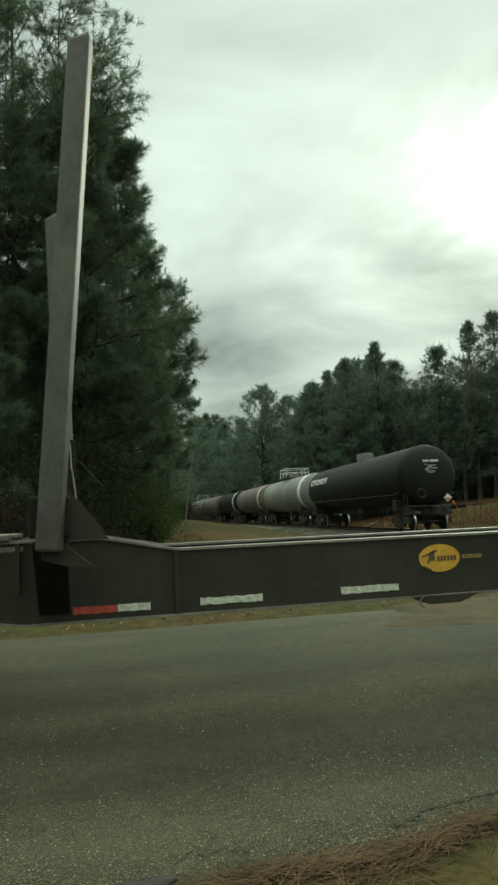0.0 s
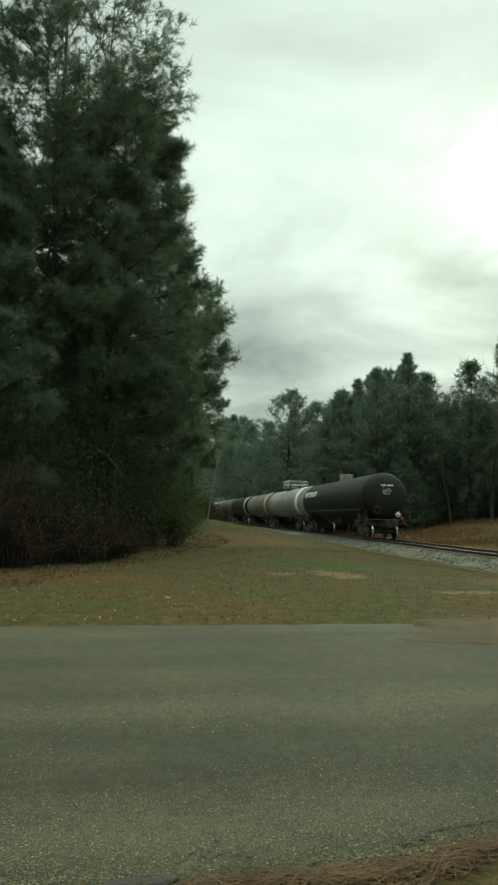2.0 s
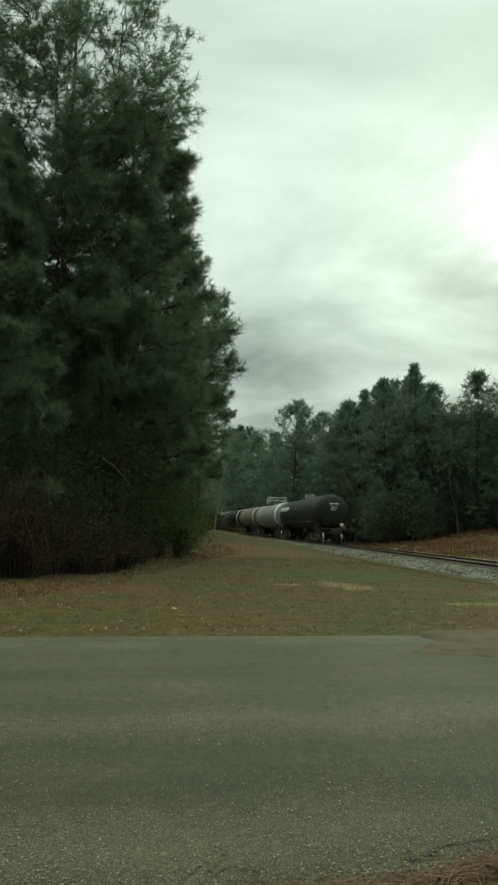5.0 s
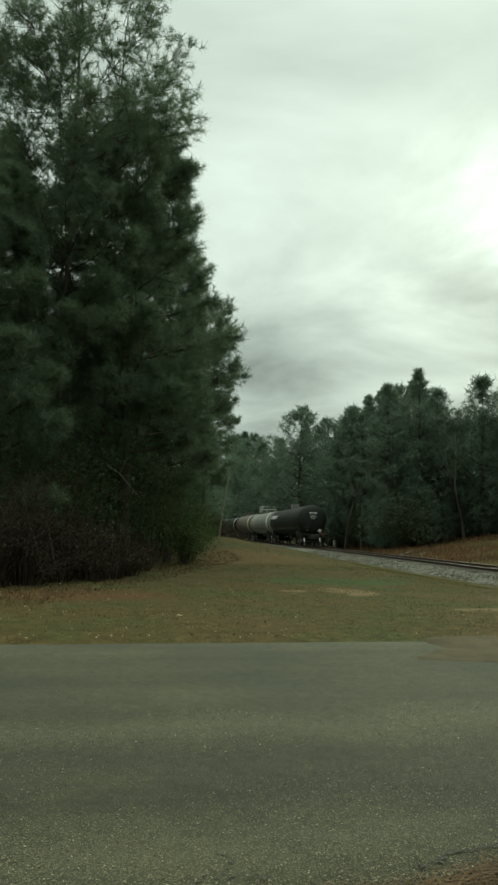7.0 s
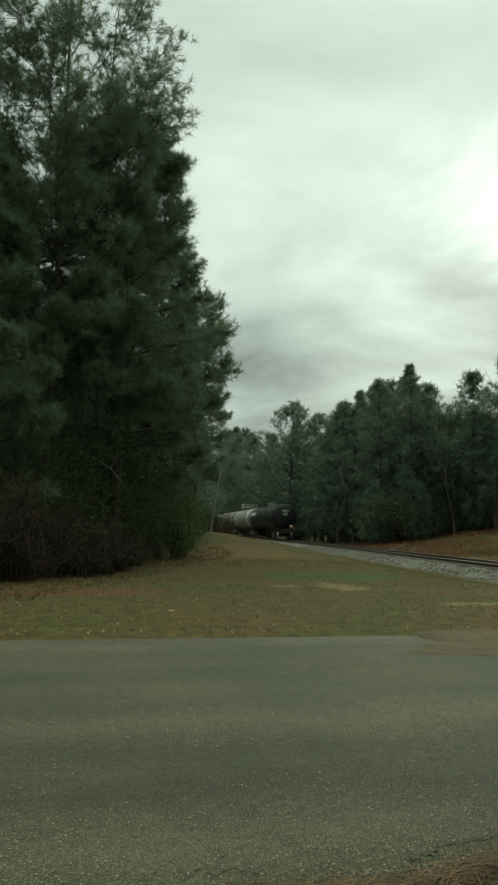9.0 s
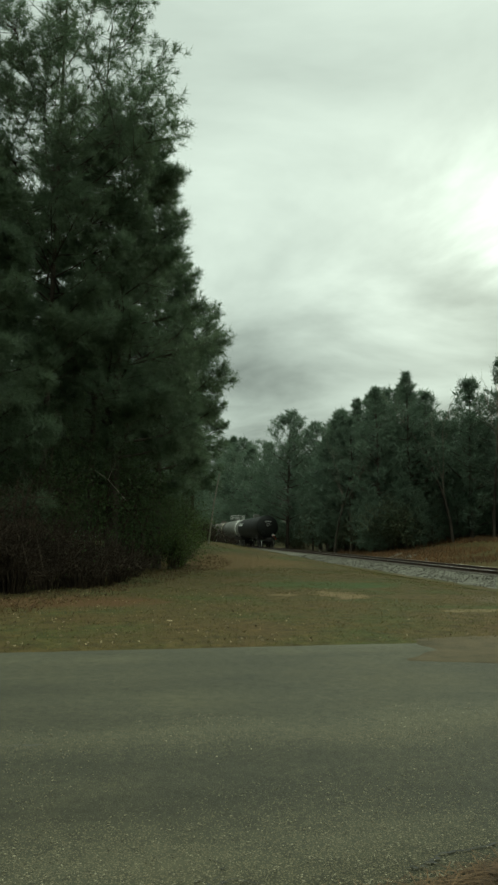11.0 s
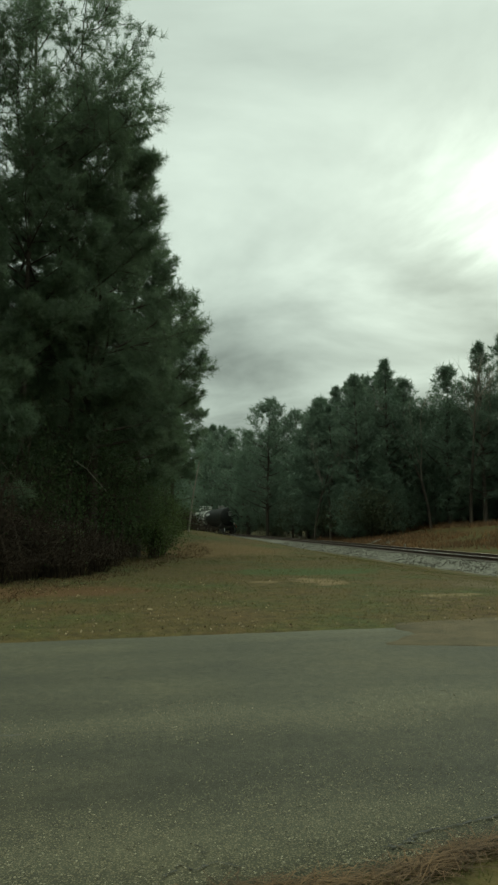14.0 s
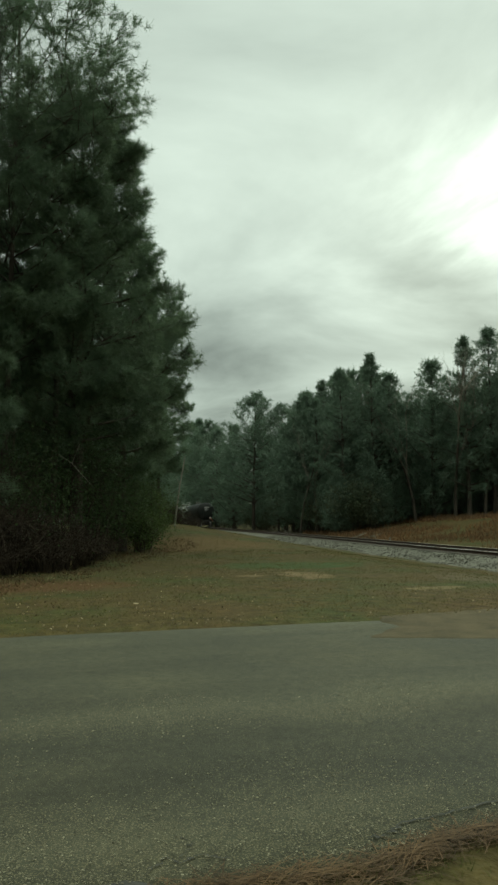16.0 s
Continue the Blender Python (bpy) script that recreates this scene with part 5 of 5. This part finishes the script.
def build_trailer():
    tr = new("log_trailer")
    tagged(tr, "empty dark log trailer with tall grey stakes and aluminium wheels", "trailer")
    near, far = 0.76, 1.68   # outer faces of the two frame beams
    top = [(-0.62, 1.06), (2.97, 1.06), (3.46, 0.965), (8.6, 0.975)]
    bot = [(8.6, 0.555), (2.48, 0.555), (1.75, 0.66), (0.9, 0.745), (-0.3, 0.745), (-0.62, 0.8)]
    for y0, y1 in ((near, near + 0.012), (far - 0.012, far)):
        bm = B()
        prism(bm, top + bot, y0, y1)
        part("frame_beam", bm, "trailer", tr, "dark painted steel frame beam")
    # flanges
    for yc in (near + 0.05, far - 0.05):
        bm = B()
        pts = top
        for (x0, z0), (x1, z1) in zip(pts, pts[1:]):
            beam_between(bm, (x0, yc, z0 + 0.008), (x1, yc, z1 + 0.008), 0.13, 0.016)
        part("top_flange", bm, "edge", tr, "worn bare steel flange")
        bm = B()
        for (x0, z0), (x1, z1) in zip(bot, bot[1:]):
            beam_between(bm, (x0, yc, z0 - 0.006), (x1, yc, z1 - 0.006), 0.13, 0.014)
        part("bottom_flange", bm, "edge", tr, "worn bare steel flange")
    bm = B()
    box(bm, (-0.45, near - 0.05, 1.082), (2.4, near + 0.17, 1.118), 0.006)
    part("deck_strip", bm, "edge", tr, "worn pale steel deck strip")
    bm = B()
    box(bm, (-0.45, far - 0.17, 1.082), (2.4, far + 0.03, 1.112), 0.006)
    part("deck_strip", bm, "edge", tr, "worn pale steel deck strip")
    for x in (3.45,):
        bm = B()
        box(bm, (x - 0.02, near - 0.022, 0.56), (x + 0.02, near + 0.01, 0.97), 0.004)
        part("stiffener", bm, "trailer", tr)
    for x in (0.62, 1.05, 2.45):
        bm = B()
        box(bm, (x - 0.012, near - 0.07, 0.75), (x + 0.012, near, 1.06))
        part("stiffener", bm, "trailer", tr)
    bm = B()
    box(bm, (0.7, near - 0.03, 0.91), (0.82, near + 0.01, 0.99), 0.006)
    part("junction_box", bm, "mud_steel", tr)
    for x in (-0.5, 1.2, 2.67, 4.3, 6.2, 8.5):
        bm = B()
        box(bm, (x - 0.06, near + 0.012, 0.72), (x + 0.06, far - 0.012, 0.94), 0.01)
        part("cross_member", bm, "trailer", tr)
    # reflective tape, decal, foot plate
    def strip(x0, x1, z, mat, y=near, h=0.05, label=""):
        bm = B()
        rnd = random.Random(int(x0 * 100))
        n = 14
        up = [(x0 + (x1 - x0) * k / n, z + h / 2 + rnd.uniform(-0.006, 0.002)) for k in range(n + 1)]
        dn = [(x0 + (x1 - x0) * k / n, z - h / 2 + rnd.uniform(-0.002, 0.006)) for k in range(n + 1)]
        prism(bm, dn + up[::-1], y - 0.005, y - 0.001)
        part("reflector_strip", bm, mat, tr, label)

    strip(2.78, 3.06, 0.618, "tape_red", label="chipped red reflective strip")
    strip(3.06, 3.27, 0.618, "tape_white", label="chipped white reflective strip")
    strip(3.6, 4.03, 0.622, "tape_white", label="chipped white reflective strip")
    strip(4.6, 5.04, 0.628, "tape_white", label="chipped white reflective strip")
    strip(1.46, 1.90, 1.022, "tape_dull", h=0.035, label="dirty white reflective strip")
    strip(2.07, 2.33, 1.025, "tape_dull_red", h=0.035, label="dirty red reflective strip")
    strip(2.33, 2.48, 1.025, "tape_dull", h=0.035, label="dirty white reflective strip")
    strip(0.1, 0.45, 1.022, "tape_dull_red", h=0.035, label="dirty red reflective strip")
    strip(0.45, 0.6, 1.022, "tape_dull", h=0.035, label="dirty white reflective strip")
    bm = B()
    prism(bm, [(5.38 + 0.165 * math.cos(a * math.pi / 20), 0.815 + 0.1 * math.sin(a * math.pi / 20)) for a in range(40)], near - 0.006, near - 0.001)
    decal = part("oval_decal", bm, "yellow", tr, "golden oval maker's decal")
    bm = B()
    beam_between(bm, (5.24, near - 0.008, 0.83), (5.36, near - 0.008, 0.87), 0.006, 0.012)
    beam_between(bm, (5.28, near - 0.008, 0.78), (5.33, near - 0.008, 0.87), 0.006, 0.014)
    beam_between(bm, (5.25, near - 0.008, 0.76), (5.31, near - 0.008, 0.73), 0.006, 0.01)
    box(bm, (5.29, near - 0.01, 0.8), (5.34, near - 0.007, 0.85))
    part("decal_emblem", bm, "decal_ink", decal, "dark plain emblem")
    for k in range(6):
        bm = B()
        box(bm, (5.36 + k * 0.027, near - 0.01, 0.795), (5.378 + k * 0.027, near - 0.007, 0.83))
        part("decal_mark", bm, "decal_ink", decal, "dark plain bar of the maker's name")
    for k in range(7):
        bm = B()
        box(bm, (5.565 + k * 0.024, near - 0.006, 0.80), (5.582 + k * 0.024, near - 0.001, 0.83))
        part("maker_mark", bm, "gold_ink", tr, "dull gold bar of lettering")
    bm = B()
    prism(bm, [(5.15, 0.55), (5.68, 0.55), (5.52, 0.49), (5.28, 0.49)], near - 0.02, near + 0.14)
    part("foot_plate", bm, "trailer", tr)
    bm = B()
    for k in range(7):
        a0, a1 = math.pi * k / 7, math.pi * (k + 1) / 7
        rod(bm, (5.22 - 0.03 * math.sin(a0), near - 0.03, 0.545 - 0.035 * (1 - math.cos(a0))), (5.22 - 0.03 * math.sin(a1), near - 0.03, 0.545 - 0.035 * (1 - math.cos(a1))), 0.006, seg=6)
    part("hook", bm, "edge", tr)
    # bunks and stakes
    for x0, leans, zb in ((2.67, (0.2, -0.10), 1.05), (-0.51, (0.03, -0.03), 1.03)):
        x = x0
        bm = B()
        box(bm, (x - 0.11, 0.08, 1.10), (x + 0.11, 2.36, 1.33), 0.02)
        part("bunk", bm, "trailer_shaded", tr, "dark steel cross bunk")
        if x0 > 0:
            for y_out, y_in in ((0.15, near - 0.01), (2.29, far + 0.01)):
                # the dark plate is brace and the shadow under the bunk in one
                bm = B()
                beam_between(bm, (x, y_out, 1.07), (x, y_in, 0.62), 0.19, 0.03, 0.006)
                part("bunk_brace", bm, "trailer_shaded", tr, "slanting brace under the bunk, coloured dark with its shadow")
        for s, yc in ((-1, 0.07), (1, 2.37)):
            lean_x = leans[0] if s < 0 else leans[1]
            x = x0 if s < 0 else x0 + 0.05
            bm = B()
            # rounded hollow stake with a chamfered head
            a, b = (x, yc, zb - 0.02), (x + lean_x, yc + s * 0.05, 4.0)
            beam_between(bm, a, b, 0.115, 0.13, 0.018)
            head = [v for v in bm.verts if v.co.z > 3.9 and v.co.x < x + lean_x - 0.02]
            for v in head:
                v.co.z -= 0.035
            st = part("stake", bm, "stake", tr, "tall worn grey steel stake")
            bm = B()
            q = lambda k: tuple(Vector(a).lerp(Vector(b), k))
            inner = -s * 0.068
            p0, p1 = Vector(q(0.30)), Vector(q(0.58))
            beam_between(bm, p0 + Vector((0, inner, 0)), p1 + Vector((0, inner, 0)), 0.01, 0.1, 0.002)
            part("scraped_face", bm, "bright", st, "inner stake face scraped to bare steel")
            for dx in ((-0.075, 0.075) if s > 0 else (0.075,)):
                bm = B()
                path = [(x + dx * (1.0 - 0.03 * k) + (0.0, -0.008, -0.02, -0.034, -0.036, -0.042)[k], yc + inner * 1.4, 1.33 + k * 0.108) for k in range(6)]
                for p, r in zip(path, path[1:]):
                    rod(bm, p, r, 0.008, seg=6)
                part("binder_cable", bm, "bright", st, "pale worn cable edge")
            if s > 0:
                bm = B()
                box(bm, (x - 0.07, yc - 0.078, 1.3), (x + 0.066, yc + 0.06, 1.9), 0.01)
                part("stake_socket", bm, "trailer_shaded", st, "dark stake socket")
            # gussets
            bm = B()
            prism(bm, [(x + 0.05, 1.08), (x + 0.32, 1.08), (x + 0.06, 1.42)], yc + inner - 0.006, yc + inner + 0.006)
            part("gusset", bm, "trailer", tr)
            bm = B()
            yy = 0.12 if s < 0 else 2.32
            prism(bm, [(x - 0.06, 1.1), (x + 0.05, 1.09), (x + 0.24, 0.93), (x + 0.1, 0.94), (x - 0.04, 0.98)], yy - 0.01, yy + 0.01)
            part("gusset", bm, "trailer", tr)
            if x < 0:
                # rear brace and post
                bm = B()
                beam_between(bm, (x - 0.03, yc, 2.35), (x - 0.21, yc, 1.25), 0.09, 0.06, 0.01)
                part("stake_brace", bm, "trailer", tr, "slanting steel brace")
                bm = B()
                prism(bm, [(x - 0.06, 2.45), (x - 0.02, 2.7), (x - 0.02, 1.7), (x - 0.12, 1.95)], yc - 0.012, yc + 0.012)
                part("brace_web", bm, "trailer", tr)
                bm = B()
                box(bm, (x - 0.29, yc - 0.05, 0.84), (x - 0.17, yc + 0.06, 1.3), 0.015)
                box(bm, (x - 0.31, yc - 0.055, 0.66), (x - 0.17, yc + 0.08, 0.9), 0.012)
                part("rear_post", bm, "trailer_shaded", tr, "worn rear corner post")
                bm = B()
                rod(bm, (x - 0.25, yc + s * 0.056, 0.795), (x - 0.25, yc + s * 0.072, 0.795), 0.036, seg=16)
                part("tail_lamp", bm, "lamp_red", tr, "red round tail lamp")
    # rear frame: header pipe, uprights, side plates, bumper
    bm = B()
    rod(bm, (-0.82, 0.0, 1.25), (-0.82, 2.44, 1.25), 0.055, seg=18)
    part("header_pipe", bm, "trailer_shaded", tr, "round steel header pipe")
    for y in (1.08, 1.98):
        bm = B()
        box(bm, (-0.83, y - 0.03, 0.74), (-0.77, y + 0.03, 1.22), 0.006)
        part("rear_upright", bm, "trailer_shaded", tr)
    bm = B()
    box(bm, (-0.8, 0.1, 0.71), (-0.72, 2.34, 0.77), 0.01)
    part("rear_rail", bm, "trailer_shaded", tr)
    for y in (0.14, 2.30):
        bm = B()
        prism(bm, [(-0.3, 1.06), (-0.42, 1.02), (-0.62, 0.84), (-0.74, 0.84), (-0.74, 0.72), (-0.56, 0.70), (-0.3, 0.9), (0.0, 1.0), (0.0, 1.06)], y - 0.01, y + 0.01)
        part("side_plate", bm, "mud_steel", tr, "bent muddy side plate")
    bm = B()
    rod(bm, (-1.17, 0.02, 0.635), (-1.17, 2.42, 0.645), 0.068, seg=22)
    part("bumper_pipe", bm, "mud_steel", tr, "muddy round bumper pipe")
    for y in (0.2, 2.24):
        bm = B()
        prism(bm, [(-1.17, 0.58), (-1.13, 0.72), (-0.98, 0.84), (-0.78, 0.90), (-0.76, 0.76), (-0.92, 0.70), (-1.04, 0.6)], y - 0.05, y + 0.05)
        part("bumper_arm", bm, "mud_steel", tr, "curved muddy bumper arm")
    for y0, turn in ((0.08, 1.3), (1.8, 2.1)):
        bm = B()
        prev = None
        for k in range(8):
            z = 0.72 - k * 0.075
            x = -0.80 - 0.004 * k + 0.012 * math.sin(k * 0.8)
            row = [bm.verts.new((x + dx * turn, y, z)) for dx, y in ((-0.085, y0 + 0.02), (0.0, y0 + 0.24), (0.07, y0 + 0.46))]
            if prev:
                for i in range(2):
                    bm.faces.new((prev[i], row[i], row[i + 1], prev[i + 1]))
            prev = row
        geo = bmesh.ops.extrude_face_region(bm, geom=bm.faces[:])
        for v in [g for g in geo["geom"] if isinstance(g, bmesh.types.BMVert)]:
            v.co.x += 0.012
        bmesh.ops.recalc_face_normals(bm, faces=bm.faces[:])
        part("mud_flap", bm, "flap", tr, "torn muddy rubber flap")
    # running gear
    for x in (0.0, 1.26):
        bm = B()
        rod(bm, (x, 0.3, 0.5), (x, 2.14, 0.5), 0.075, seg=14)
        part("axle", bm, "undergear", tr)
        for y in (0.68, 1.6):
            bm = B()
            box(bm, (x - 0.5, y, 0.62), (x + 0.5, y + 0.09, 0.72), 0.02)
            rod(bm, (x + 0.25, y + 0.04, 0.5), (x + 0.25, y + 0.04, 0.74), 0.08, seg=14)
            part("suspension_arm", bm, "undergear", tr)
            bm = B()
            rod(bm, (x - 0.28, y + 0.1, 0.56), (x - 0.28, y + 0.28, 0.56), 0.085, seg=16)
            part("brake_chamber", bm, "mud_steel", tr)
    bm = B()
    box(bm, (0.56, near - 0.2, 0.5), (0.7, near + 0.05, 0.74), 0.02)
    part("spring_hanger", bm, "mud_steel", tr)
    wheels = []
    for x in (0.042, 1.302):
        for s in (0, 1):
            w = trailer_wheel(tr, x, s == 0)
            wheels.append((w, x, s))
    TRAILER["body"], TRAILER["wheels"] = tr, wheels


build_trailer()


# ---- what moves ----
def trailer_at(t):
    """Where the rear axle is along the road."""
    ts = [0.0, 0.1, 0.2, 0.3, 0.4, 0.5, 0.6, 0.7, 0.8, 0.9, 1.0, 1.1, 1.2, 1.3, 1.4, 1.5, 1.6, 1.7, 1.8, 1.9]
    xs = [-2.85, -2.52, -2.14, -1.68, -1.5, -1.12, -0.62, -0.33, -0.02, 0.34, 0.82, 1.36, 1.75, 2.07, 2.62, 3.07, 3.65, 3.85, 4.38, 4.9]
    if t <= 1.9:
        return float(np.interp(t, ts, xs))
    return 4.9 + 4.2 * (t - 1.9)


def motions():
    steps = [round(0.1 * k, 1) for k in range(161)]
    walk(TRAILER["body"], [(t, pose(trailer_at(t), 3.69, 0.0)) for t in steps])
    for w, x, s in TRAILER["wheels"]:
        rows = []
        for t in steps:
            a = math.degrees(trailer_at(t) / 0.515)
            if s == 0:
                rows.append((t, pose(x, 0, 0.488, 0, a, 0)))
            else:
                rows.append((t, pose(x, 2.44, 0.488, 0, 0, 180) @ pose(0, 0, 0, 0, -a, 0)))
        walk(w, rows)
    secs = [k * 0.5 for k in range(33)]
    for car, wheels, y0 in TRAIN:
        rows = []
        for t in secs:
            y = y0 + 5.08 * t
            rows.append((t, pose(track_x(y), y, rail_z(y), 0, 0, -math.degrees(math.atan(track_slope(y))))))
        walk(car, rows)
        for ws, wy in wheels:
            walk(ws, [(t, pose(0, wy, 0.425, -math.degrees(5.1 * t / 0.425), 0, 0)) for t in steps])


motions()
